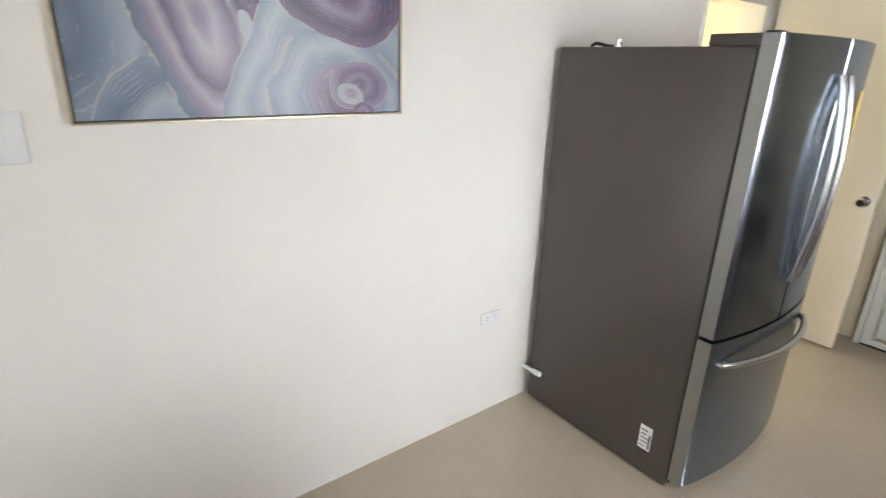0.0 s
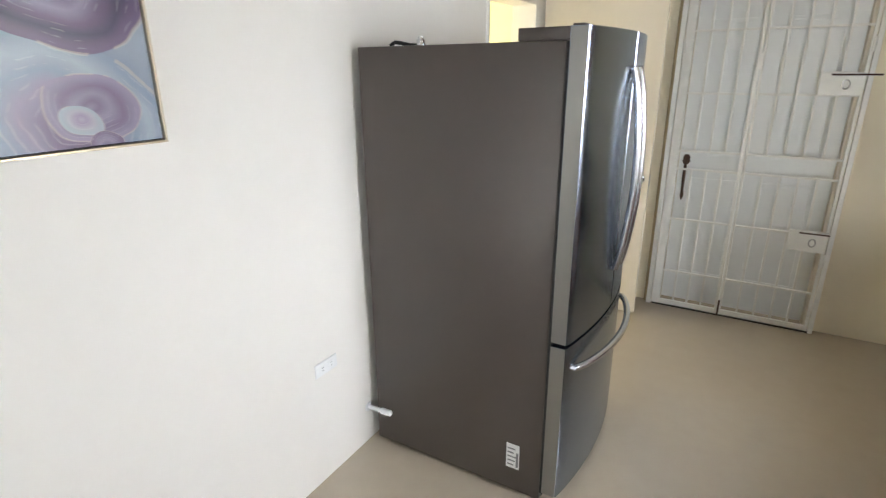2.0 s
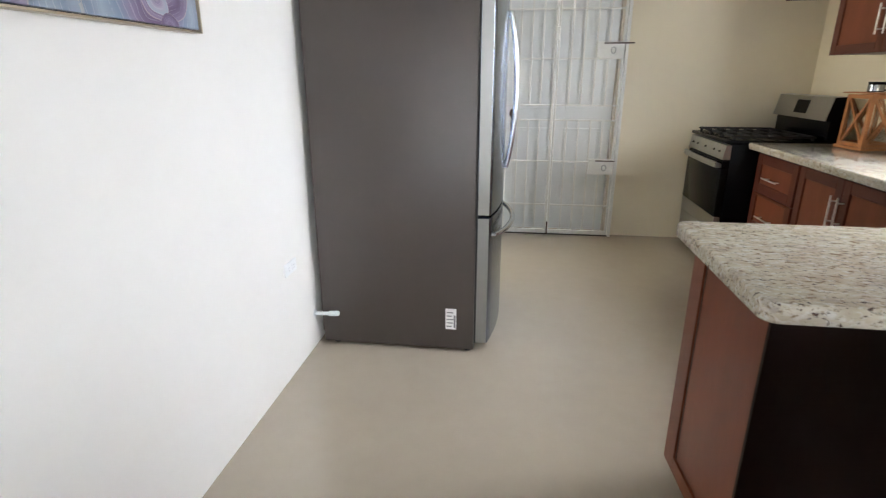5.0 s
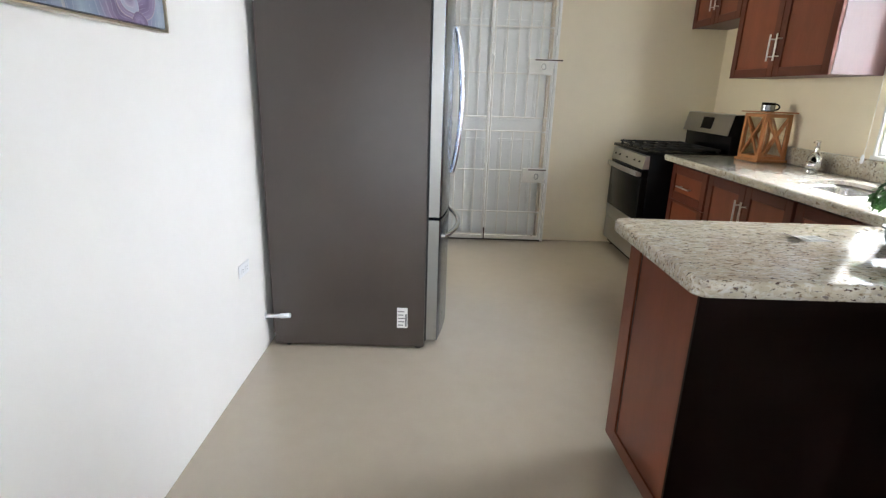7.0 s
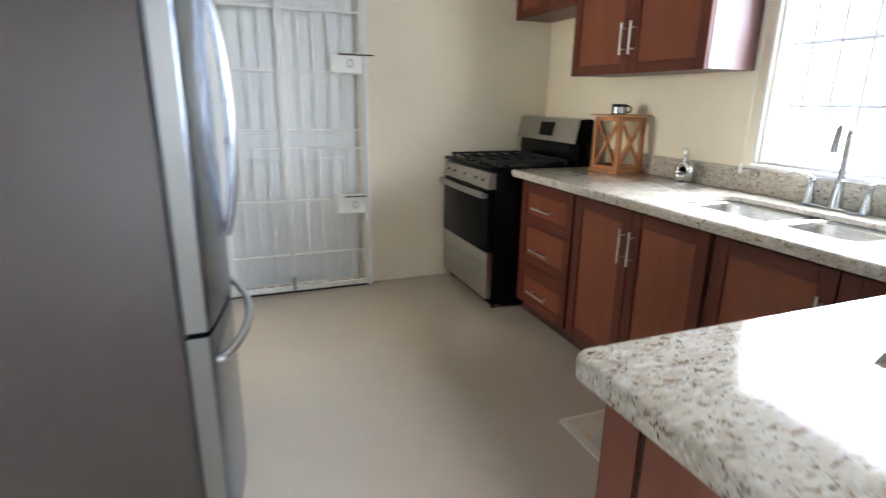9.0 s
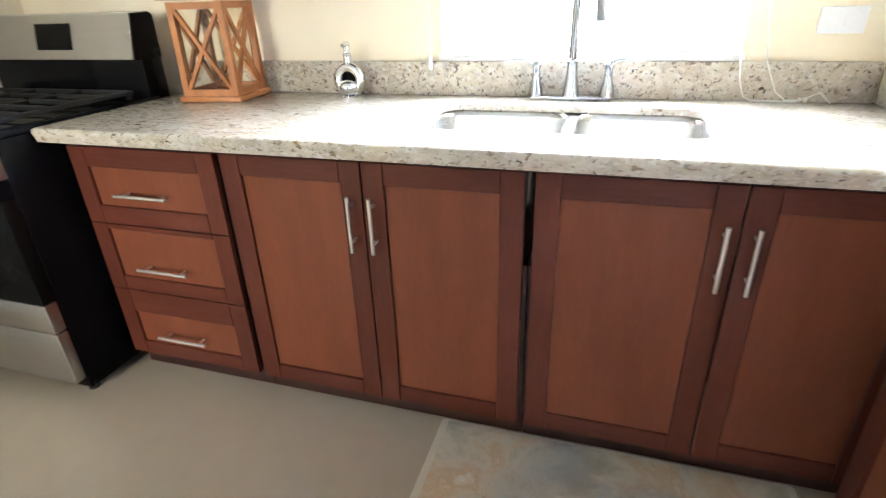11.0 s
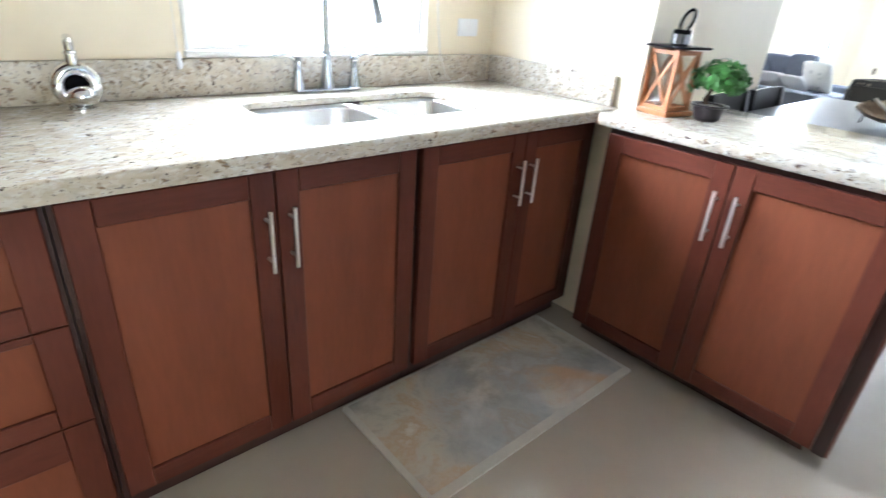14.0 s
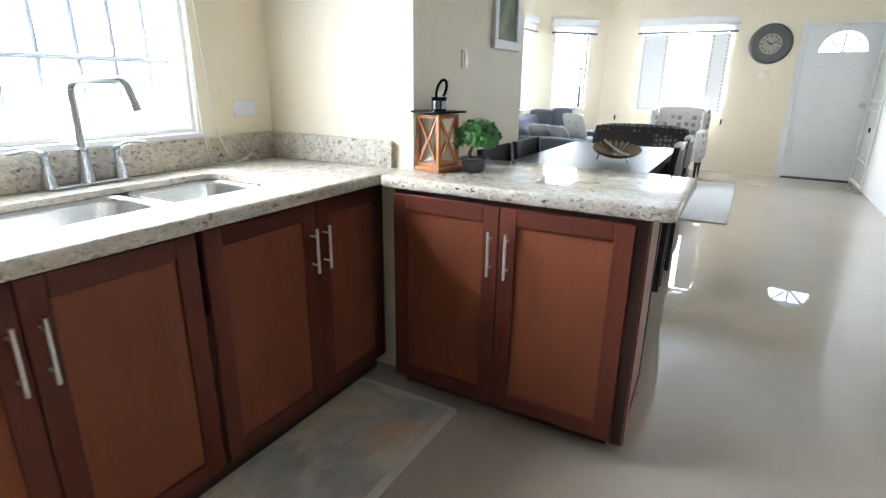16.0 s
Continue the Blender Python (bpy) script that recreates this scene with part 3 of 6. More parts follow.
def sash_window(name, label, m, w0, w1):
    """A window in a wall that runs along +x in m, the room at +y; a slatted blind hangs beside and above the glass."""
    w = thing(name, m.translation, label, "window", kind="structure")

    def tr(bm):
        bmesh.ops.transform(bm, matrix=m, verts=bm.verts)
        return bm
    bm = B()
    for x0, x1, z0, z1 in ((w0, w1, WINZ0, WINZ0 + 0.03), (w0, w1, WINZ1 - 0.03, WINZ1), (w0, w0 + 0.03, WINZ0 + 0.03, WINZ1 - 0.03), (w1 - 0.03, w1, WINZ0 + 0.03, WINZ1 - 0.03)):
        box(bm, x0, x1, -0.10, -0.05, z0, z1, 0.004)
    box(bm, w0 + 0.03, w1 - 0.03, -0.095, -0.06, 1.47, 1.50, 0.003)
    part("window_frame", tr(bm), WHITE, w, smooth=True)
    g = part("pane", tr(bx(w0 + 0.03, w1 - 0.03, -0.08, -0.074, WINZ0 + 0.03, WINZ1 - 0.03)), GLASS, w, "bright glass")
    g.visible_shadow = False
    part("valance", tr(bx(w0 - 0.09, w1 + 0.09, 0.005, 0.075, 2.105, 2.205, 0.006)), WHITE, w, "white blind valance", smooth=True)
    part("raised_slats", tr(bx(w0 - 0.07, w1 + 0.07, 0.030, 0.036, 2.012, 2.105)), SHEER, w, "white translucent blind cloth", smooth=True)
    part("bottom_rail", tr(bx(w0 - 0.08, w1 + 0.08, 0.010, 0.070, 1.985, 2.012, 0.004)), CLOCK_RIM, w, "dark bottom rail", smooth=True)
    return w, tr


def shutter(w, tr, x0, x1):
    """Slatted panel that covers one side of a window."""
    z = WINZ0 + 0.02
    while z < 1.96:
        t = B()
        box(t, x0, x1, -0.0025, 0.0025, -0.0285, 0.0285)
        bmesh.ops.rotate(t, verts=t.verts, cent=(0, 0, 0), matrix=Matrix.Rotation(radians(-9), 3, "X"))
        bmesh.ops.translate(t, verts=t.verts, vec=(0, 0.028, z + 0.02))
        part("slat", tr(t), SLAT, w)
        # Taupe dashes paint in the dark, shaded gaps near the slat ends.
        for x in (x0 + 0.03, x1 - 0.03):
            part("gap_dash", tr(bx(x - 0.008, x + 0.008, 0.036, 0.038, z + 0.010, z + 0.034)), SLAT_GAP, w)
        z += 0.052


south = Matrix.Translation((FX0, YS, 0))
w, tr = sash_window("window_2", "front window with white slatted blinds at both sides", south, 0.0, FX1 - FX0)
shutter(w, tr, 0.0, 0.25)
shutter(w, tr, 0.83, 1.20)
sash_window("window_3", "narrow window in the angled wall with raised blind", bay, BW0, BW1)
eastm = Matrix.Translation((4.45, SY0, 0)) @ Matrix.Rotation(radians(90), 4, "Z")
w, tr = sash_window("window_4", "side window with lowered white slatted blind", eastm, 0.0, SY1 - SY0)
shutter(w, tr, 0.0, 0.90)


def front_door():
    d = thing("door_1", ((DX0 + DX1) / 2, YS, 0), "closed cool white panelled front door with a half-round window", "door", kind="structure")
    y0, y1 = YS - 0.075, YS - 0.035
    cx, cz, r = 0.440, 1.700, 0.280
    # leaf with a half-round opening: outline strips around the arch
    bm = bx(DX0 + 0.03, DX1 - 0.03, y0, y1, 0.015, cz)
    box(bm, DX0 + 0.03, DX1 - 0.03, y0, y1, cz + r, 2.045)
    n = 10
    for i in range(n):
        a0, a1 = math.pi * i / n, math.pi * (i + 1) / n
        z0, z1 = cz + r * math.sin(a0), cz + r * math.sin(a1)
        p0, p1 = cx + r * math.cos(a0), cx + r * math.cos(a1)
        side = DX1 - 0.03 if i < n / 2 else DX0 + 0.03
        prism(bm, [(p0, z0), (side, z0), (side, z1), (p1, z1)], "y", y0, y1)
    leaf = part("leaf", bm, DOOR_BLUE, d)
    for x0, x1 in ((0.11, 0.41), (0.48, 0.78)):
        for z0, z1 in ((0.18, 0.75), (0.88, 1.55)):
            bm = B()
            for a, b, c, e in ((x0, x1, z0, z0 + 0.022), (x0, x1, z1 - 0.022, z1), (x0, x0 + 0.022, z0 + 0.022, z1 - 0.022), (x1 - 0.022, x1, z0 + 0.022, z1 - 0.022)):
                box(bm, a, b, y1, y1 + 0.007, c, e, 0.002)
            part("moulding", bm, DOOR_BLUE, d)
    arc = [(cx + r * math.cos(math.pi * i / 14), cz + r * math.sin(math.pi * i / 14)) for i in range(15)]
    g = part("pane", prism(B(), arc, "y", YS - 0.058, YS - 0.052), GLASS, d, "half-round bright pane")
    g.visible_shadow = False
    bm = tube(B(), [(x, y1 + 0.004, z) for x, z in arc], 0.009, 6)
    tube(bm, [(cx - r, y1 + 0.004, cz), (cx + r, y1 + 0.004, cz)], 0.009, 6)
    part("pane_moulding", bm, DOOR_BLUE, d, smooth=True)
    for q in (45, 90, 135):
        part("muntin", tube(B(), [(cx, YS - 0.05, cz), (cx + r * math.cos(radians(q)), YS - 0.05, cz + r * math.sin(radians(q)))], 0.013, 6), DOOR_BLUE, d)
    bm = bx(DX0, DX0 + 0.028, YS - 0.15, YS + 0.02, 0, 2.07, 0.003)
    box(bm, DX1 - 0.028, DX1, YS - 0.15, YS + 0.02, 0, 2.07, 0.003)
    box(bm, DX0 + 0.028, DX1 - 0.028, YS - 0.15, YS + 0.02, 2.047, 2.07, 0.003)
    part("door_frame", bm, WHITE, d)
    part("casing", bx(DX1 + 0.001, DX1 + 0.06, YS + 0.001, YS + 0.02, 0, 2.13, 0.004), WHITE, d)
    part("threshold", bx(DX0 + 0.03, DX1 - 0.03, YS - 0.10, YS + 0.005, 0.001, 0.013), DARK_GAP, d, "dark strip along the threshold gap")
    part("door_knob", lathe(B(), [(0.03, 0), (0.03, 0.008), (0.011, 0.012), (0.011, 0.04), (0.028, 0.05), (0.031, 0.065), (0.022, 0.082)], (0.095, y1, 1.03), 20, "y"), CHROME, d, "round chrome door knob", smooth=True)


front_door()


def inner_door():
    d = thing("door_2", (0.03, 4.32, 0), "open flat cream interior door with a round knob", "door", kind="structure")
    leaf = part("leaf", bx(0.035, 0.79, 4.30, 4.338, 0.012, 2.06, 0.003), CREAM_DOOR, d)
    part("door_knob", lathe(B(), [(0.03, 0), (0.03, -0.008), (0.011, -0.012), (0.011, -0.04), (0.027, -0.05), (0.031, -0.066), (0.020, -0.082)], (0.735, 4.30, 0.955), 20, "y"), CHROME, leaf, "round chrome knob", smooth=True)
    part("latch_plate", bx(0.79, 0.7925, 4.308, 4.33, 0.91, 0.985), STEEL, leaf)
    bm = bx(-0.15, 0.014, DO1 - 0.03, DO1, 0, DOH, 0.003)
    box(bm, -0.15, 0.014, DO0, DO0 + 0.02, 0, DOH, 0.003)
    box(bm, -0.15, 0.014, DO0 + 0.02, DO1 - 0.03, DOH - 0.03, DOH, 0.003)
    part("door_frame", bm, WHITE, d)
    for z in (0.25, 1.05, 1.85):
        part("hinge", tube(B(), [(0.026, 4.292, z - 0.045), (0.026, 4.292, z + 0.045)], 0.008, 8), GOLD, d, "brass-coloured hinge", smooth=True)


inner_door()


def back_door():
    """Outer door behind the security gate."""
    d = thing("door_3", (1.33, YN + 0.06, 0), "closed white panelled back door behind a security gate", "door", kind="structure")
    part("leaf", bx(GX0 + 0.03, GX1 - 0.03, YN + 0.085, YN + 0.125, 0.02, 2.07), DOOR_BLUE, d)
    for x0, x1 in ((0.98, 1.29), (1.40, 1.71)):
        for z0, z1 in ((0.22, 0.92), (1.08, 1.92)):
            bm = B()
            for a, b, c, e in ((x0, x1, z0, z0 + 0.025), (x0, x1, z1 - 0.025, z1), (x0, x0 + 0.025, z0 + 0.025, z1 - 0.025), (x1 - 0.025, x1, z0 + 0.025, z1 - 0.025)):
                box(bm, a, b, YN + 0.079, YN + 0.085, c, e, 0.002)
            part("moulding", bm, DOOR_BLUE, d)
    bm = bx(GX0, GX0 + 0.028, YN + 0.002, YN + 0.15, 0, 2.10)
    box(bm, GX1 - 0.028, GX1, YN + 0.002, YN + 0.15, 0, 2.10)
    box(bm, GX0 + 0.028, GX1 - 0.028, YN + 0.002, YN + 0.15, 2.072, 2.10)
    part("door_frame", bm, CREAM_DOOR, d, "cream painted frame")
    bm = tube(B(), [(0.955, YN + 0.085, 1.05), (0.955, YN + 0.060, 1.02), (0.955, YN + 0.052, 0.93), (0.955, YN + 0.060, 0.84), (0.955, YN + 0.085, 0.80)], [0.008, 0.009, 0.011, 0.009, 0.008], 8)
    bm = lathe(bm, [(0.024, -0.0005), (0.024, -0.006), (0.010, -0.012)], (0.955, YN + 0.085, 1.055), 6, "y")
    prism(bm, [(0.930, 1.03), (0.940, 1.01), (0.970, 1.01), (0.980, 1.03), (0.974, 1.055), (0.955, 1.078), (0.936, 1.055)], "y", YN + 0.075, YN + 0.0845)
    prism(bm, [(0.955, 0.755), (0.967, 0.785), (0.965, 0.82), (0.945, 0.82), (0.943, 0.785)], "y", YN + 0.075, YN + 0.0845)
    part("pull_handle", bm, RUST, d, "aged bronze pull handle", smooth=True)
    # A dark strip laid in for the shade in the gap under the gate.
    part("threshold", bx(GX0 - 0.01, GX1 + 0.01, 4.562, 4.60, 0.0005, 0.009), DARK_GAP, d, "dark strip along the threshold gap")


back_door()
solid("wall_porch", bx(0.4, 2.3, YN + 0.9, YN + 1.0, 0, H), WALL, "plain wall behind the back door", "wall")
for nm, x0, x1 in (("trim", 0.806, 0.834),):
    solid(nm, bx(x0, x1, YN - 0.03, YN - 0.001, 0, 2.2, 0.004), TRIM_WOOD, "worn tan wooden strip beside the gate", "trim")


def security_gate():
    g = thing("security_gate", (1.33, 4.57, 0), "white painted steel double security gate, closed before a door", "gate")
    y = 4.575
    x0, xm, x1 = 0.829, 1.299, 1.851
    bm = B()
    for a, b, c, e in ((x0, x0 + 0.030, 0, 2.20), (x1 - 0.026, x1, 0, 2.20), (x0 + 0.030, x1 - 0.026, 2.155, 2.20)):
        box(bm, a, b, y - 0.018, y + 0.018, c, e, 0.003)
    part("gate_frame", bm, WHITE_GATE, g)
    for la, lb, wa, wb in ((x0 + 0.035, xm - 0.003, 0.052, 0.020), (xm + 0.003, x1 - 0.031, 0.014, 0.016)):
        bm = B()
        for a, b, c, e in ((la, la + wa, 0.012, 2.14), (lb - wb, lb, 0.012, 2.14)):
            box(bm, a, b, y - 0.013, y + 0.013, c, e, 0.002)
        for z in (0.012, 2.115):
            box(bm, la + wa, lb - wb, y - 0.010, y + 0.010, z, z + 0.034, 0.002)
        leaf = part("leaf_frame", bm, WHITE_GATE, g)
        for z in (0.27, 0.65, 0.995, 1.115, 1.48, 1.85):
            part("horizontal_bar", bx(la + wa, lb - wb, y - 0.010, y + 0.002, z - 0.0065, z + 0.0065, 0.001, 1), WHITE_GATE, leaf)
        n = 3 if lb < 1.4 else 4
        for i in range(1, n + 1):
            x = la + wa + (lb - la - wa - wb) * i / (n + 1)
            for z0, z1 in ((0.045, 0.995), (1.115, 2.12)):
                part("vertical_bar", bx(x - 0.0065, x + 0.0065, y + 0.002, y + 0.014, z0, z1, 0.001, 1), WHITE_GATE, leaf)
        for z in (0.5, 1.75):
            hx = la if la < 1 else lb
            part("hinge", tube(B(), [(hx, y - 0.018, z - 0.04), (hx, y - 0.018, z + 0.04)], 0.009, 8), WHITE_GATE, leaf, smooth=True)
    for z0, z1, xa in ((1.51, 1.605, 1.605), (0.58, 0.68, 1.615)):
        part("lock_box", bx(xa, 1.815, y - 0.042, y - 0.020, z0 - 0.03, z1, 0.003), WHITE_GATE, g, "white welded lock box")
        part("bolt", tube(B(), [(xa + 0.05, y - 0.050, z1 - 0.012), (1.885 if z0 > 1 else 1.82, y - 0.050, z1 - 0.012)], 0.0048, 8), RUST, g, "dark sliding bolt", smooth=True)
        c = Vector((xa + 0.125, y - 0.048, z0 + 0.03))
        ring = [c + Vector((0.017 * math.cos(q), 0, 0.024 * math.sin(q))) for q in (2 * math.pi * i / 14 for i in range(14))]
        part("padlock_ring", tube(B(), ring, 0.0045, 6, True), STEEL, g, "small steel ring", smooth=True)
    part("drop_bolt", tube(B(), [(xm, y - 0.022, 0.005), (xm, y - 0.022, 0.12)], 0.006, 8), RUST, g, "small dark drop bolt", smooth=True)
    part("centre_bolt", bx(xm - 0.02, xm + 0.012, y - 0.03, y - 0.018, 1.62, 1.72, 0.003), WHITE_GATE, g)


security_gate()


# ---- refrigerator ----
def refrigerator():
    f = thing("refrigerator", (0.43, 2.80, 0), "French-door refrigerator with dark stainless front and taupe side", "refrigerator")
    y0, y1 = 2.357, 3.194
    yc, half = (y0 + y1) / 2, (y1 - y0) / 2
    part("cabinet", bx(0.037, 0.823, y0, y1, 0.013, 1.718, 0.004), FRIDGE_SIDE, f, "taupe textured metal case", smooth=True)
    part("gasket", bx(0.8235, 0.8325, y0 + 0.0015, y1 - 0.0015, 0.05, 1.715), RUBBER, f, "black door seal")

    def bow(y):
        return 0.890 + 0.049 * (1 - ((y - yc) / half) ** 2)

    def front(ya, yb, z0, z1, rough_edge=0.006):
        n = 12
        ys = [ya + (yb - ya) * i / n for i in range(n + 1)]
        pts = [(0.832, ya), (bow(ya) - rough_edge, ya)] + [(bow(y), y + (rough_edge if i == 0 else -rough_edge if i == n else 0)) for i, y in enumerate(ys)] + [(bow(yb) - rough_edge, yb), (0.832, yb)]
        return prism(B(), pts, "z", z0, z1)

    def handle(y, parent):
        pts, n = [], 18
        for i in range(n + 1):
            s = i / n
            z = 0.895 + (1.64 - 0.895) * s
            out = 0.009 + 0.040 * math.sin(math.pi * s) ** 0.75
            pts.append((bow(y) + out, y, z))
        bm = tube(B(), pts, 0.0135, 10)
        for z in (0.90, 1.635):
            tube(bm, [(bow(y) - 0.004, y, z), (bow(y) + 0.02, y, z)], 0.011, 8)
        part("handle", bm, FRIDGE_BAR, parent, "bowed steel bar handle", smooth=True)

    d1 = part("door", front(y0, yc - 0.003, 0.722, 1.757), DARK_STEEL, f, "bowed dark stainless door", smooth=True)
    part("edge_strip", bx(0.834, 0.886, y0 - 0.0025, y0, 0.724, 1.755), EDGE_STEEL, d1, "satin steel edge of the door")
    handle(yc - 0.042, d1)
    d2 = part("door", front(yc + 0.003, y1, 0.722, 1.757), DARK_STEEL, f, "bowed dark stainless door", smooth=True)
    handle(yc + 0.036, d2)
    lab = B()
    prism(lab, [(bow(y) + 0.0015, y) for y in (3.075, 3.11, 3.15)] + [(bow(y) + 0.003, y) for y in (3.15, 3.11, 3.075)], "z", 1.43, 1.585)
    part("energy_label", lab, YELLOW, d2, "yellow paper energy label")
    dr = part("freezer_drawer", front(y0, y1, 0.055, 0.708), DARK_STEEL, f, "bowed dark stainless freezer drawer", smooth=True)
    part("edge_strip", bx(0.834, 0.886, y0 - 0.0025, y0, 0.057, 0.706), EDGE_STEEL, dr, "satin steel edge of the drawer")
    pts = []
    for i in range(21):
        s = i / 20
        y = y0 + 0.05 + (y1 - y0 - 0.10) * s
        pts.append((bow(y) + 0.009 + 0.045 * math.sin(math.pi * s) ** 0.6, y, 0.615))
    bm = tube(B(), pts, 0.0135, 10)
    for y in (y0 + 0.052, y1 - 0.052):
        tube(bm, [(bow(y) - 0.004, y, 0.615), (bow(y) + 0.018, y, 0.615)], 0.013, 8)
    part("handle", bm, FRIDGE_BAR, dr, "bowed steel bar handle", smooth=True)
    for a, b in ((y0 + 0.004, y0 + 0.10), (y1 - 0.10, y1 - 0.004)):
        bm = bx(0.665, 0.835, a, b, 1.7185, 1.757, 0.004)
        box(bm, 0.835, 0.872, a + 0.005, b - 0.03, 1.7575, 1.764, 0.002)
        part("hinge_cover", bm, FRIDGE_SIDE, f, "dark hinge cover", smooth=True)
    part("kick_plate", bx(0.77, 0.825, y0 + 0.03, y1 - 0.03, 0.012, 0.05), RUBBER, f, "black kick plate")
    for y in (y0 + 0.03, y1 - 0.03):
        part("foot", lathe(B(), [(0.018, 0), (0.02, 0.004), (0.02, 0.012), (0.008, 0.014), (0.008, 0.03)], (0.79, y, 0), 12), RUBBER, f, smooth=True)
        part("foot", lathe(B(), [(0.018, 0), (0.02, 0.004), (0.02, 0.012), (0.008, 0.014), (0.008, 0.03)], (0.10, y, 0), 12), RUBBER, f, smooth=True)
    st = part("sticker", bx(0.680, 0.735, y0 - 0.0015, y0, 0.122, 0.235), PAPER, f, "white printed data sticker")
    for i in range(5):
        part("print_line", bx(0.686, 0.712 + 0.006 * (i % 3), y0 - 0.0022, y0 - 0.0015, 0.135 + 0.019 * i, 0.141 + 0.019 * i), INK, st)
    part("print_block", bx(0.722, 0.732, y0 - 0.0022, y0 - 0.0015, 0.13, 0.20), INK, st)
    part("back_plate", bx(0.024, 0.037, y0 + 0.02, y1 - 0.02, 0.06, 1.68), FRIDGE_SIDE, f, "dark metal back plate")
    bm = tube(B(), [(0.12, 2.45, 1.724), (0.14, 2.45, 1.735), (0.17, 2.44, 1.732), (0.20, 2.46, 1.724), (0.23, 2.50, 1.724)], 0.007, 8)
    part("cable", bm, RUBBER, f, "loose black cable end", smooth=True)
    part("valve", lathe(B(), [(0.016, 0), (0.016, 0.02), (0.010, 0.022), (0.010, 0.03)], (0.28, 2.41, 1.718), 14), CHROME, f, "small metal fitting", smooth=True)


refrigerator()


# ---- left wall things ----
def wall_plate(name, y0, y1, z0, z1, kind_of):
    cx = (y0 + y1) / 2
    t = thing(name, (0.0, cx, (z0 + z1) / 2), "white plastic double outlet on the pale wall" if kind_of == "outlet" else "white plastic light switch on the pale wall", kind_of)
    part("plate", bx(0.0005, 0.007, y0, y1, z0, z1, 0.003), PLASTIC, t, smooth=True)
    if kind_of == "outlet":
        for s in (-1, 1):
            y = cx + s * (y1 - y0) * 0.2
            zc = (z0 + z1) / 2
            so = part("socket", bx(0.007, 0.0095, y - 0.016, y + 0.016, zc - 0.014, zc + 0.014, 0.001), PLASTIC, t)
            for a in (-0.006, 0.006):
                part("slot", bx(0.0095, 0.0102, y - 0.004, y + 0.005, zc + a - 0.0012, zc + a + 0.0012), INK, so)
    else:
        part("rocker", bx(0.007, 0.011, cx - 0.017, cx + 0.017, z0 + 0.03, z1 - 0.03, 0.002), PLASTIC, t, smooth=True)
    return t


wall_plate("wall_outlet", 2.026, 2.150, 0.490, 0.549, "outlet")
wall_plate("light_switch", 0.402, 0.517, 1.380, 1.503, "switch")


def painting():
    p = thing("painting", (0.0, 1.091, 1.79), "large abstract painting of lilac and blue agate bands, thin gold frame", "painting")
    y0, y1, z0, z1 = 0.612, 1.570, 1.468, 2.12
    part("backing", bx(0.003, 0.016, y0 + 0.0062, y1 - 0.0062, z0 + 0.0062, z1 - 0.0062), RUBBER, p, "dark shadow gap")
    part("canvas", bx(0.0165, 0.030, y0 + 0.010, y1 - 0.010, z0 + 0.010, z1 - 0.010), ART, p, "lilac, blue and purple banded canvas")
    for a, b, c, d in ((y0, y1, z0, z0 + 0.006), (y0, y1, z1 - 0.006, z1), (y0, y0 + 0.006, z0 + 0.006, z1 - 0.006), (y1 - 0.006, y1, z0 + 0.006, z1 - 0.006)):
        part("frame_strip", bx(0.002, 0.036, a, b, c, d, 0.001, 1), GOLD, p, "thin champagne gold strip")


painting()

t = thing("pipe_stub", (0.0, 2.335, 0.18), "short white capped water pipe out of the wall", "pipe")
part("pipe", tube(B(), [(0.0, 2.335, 0.176), (0.075, 2.333, 0.181)], 0.0095, 12), PLASTIC, t, smooth=True)
part("cap", tube(B(), [(0.075, 2.333, 0.181), (0.078, 2.333, 0.181), (0.128, 2.331, 0.186), (0.132, 2.331, 0.186)], [0.0095, 0.0135, 0.0135, 0.010], 12), PLASTIC, t, smooth=True)
part("flange", lathe(B(), [(0.022, 0.0), (0.022, 0.004), (0.011, 0.006)], (0.0005, 2.335, 0.176), 16, "x"), PLASTIC, t, smooth=True)


# ---- cabinets ----
DF = 2.624     # plane of the base cabinet fronts
CB = 0.877     # underside of the worktop


def bar_handle(parent, a, b, out):
    """A straight bar on two posts; out is the way from the front."""
    a, b, out = Vector(a), Vector(b), Vector(out)
    d = (b - a).normalized()
    bm = tube(B(), [a + out * 0.032, b + out * 0.032], 0.0054, 10)
    for p in (a + d * 0.028, b - d * 0.028):
        tube(bm, [p, p + out * 0.032], 0.004, 8)
    return part("handle", bm, HANDLE, parent, "slim brushed steel bar handle", smooth=True)


def shaker(name, cab, m, u0, u1, z0, z1, stile=0.060, top=0.060, bottom=0.055):
    """A framed front in the plane of m: u runs along local x, the room lies at local -y."""
    def tr(bm):
        bmesh.ops.transform(bm, matrix=m, verts=bm.verts)
        return bm
    bm = bx(u0 + stile - 0.004, u1 - stile + 0.004, 0.010, 0.018, z0 + bottom - 0.004, z1 - top + 0.004)
    front = part(name, tr(bm), PANEL, cab, "recessed lighter cherry panel")
    for a, b in ((u0, u0 + stile), (u1 - stile, u1)):
        part("stile", tr(bx(a, b, 0.0, 0.021, z0, z1, 0.0018, 1)), CHERRY, front, "dark cherry stile")
    for a, b in ((z0, z0 + bottom), (z1 - top, z1)):
        part("rail", tr(bx(u0 + stile + 0.0004, u1 - stile - 0.0004, 0.0004, 0.021, a, b, 0.0018, 1)), CHERRY_H, front, "dark cherry rail")
    return front


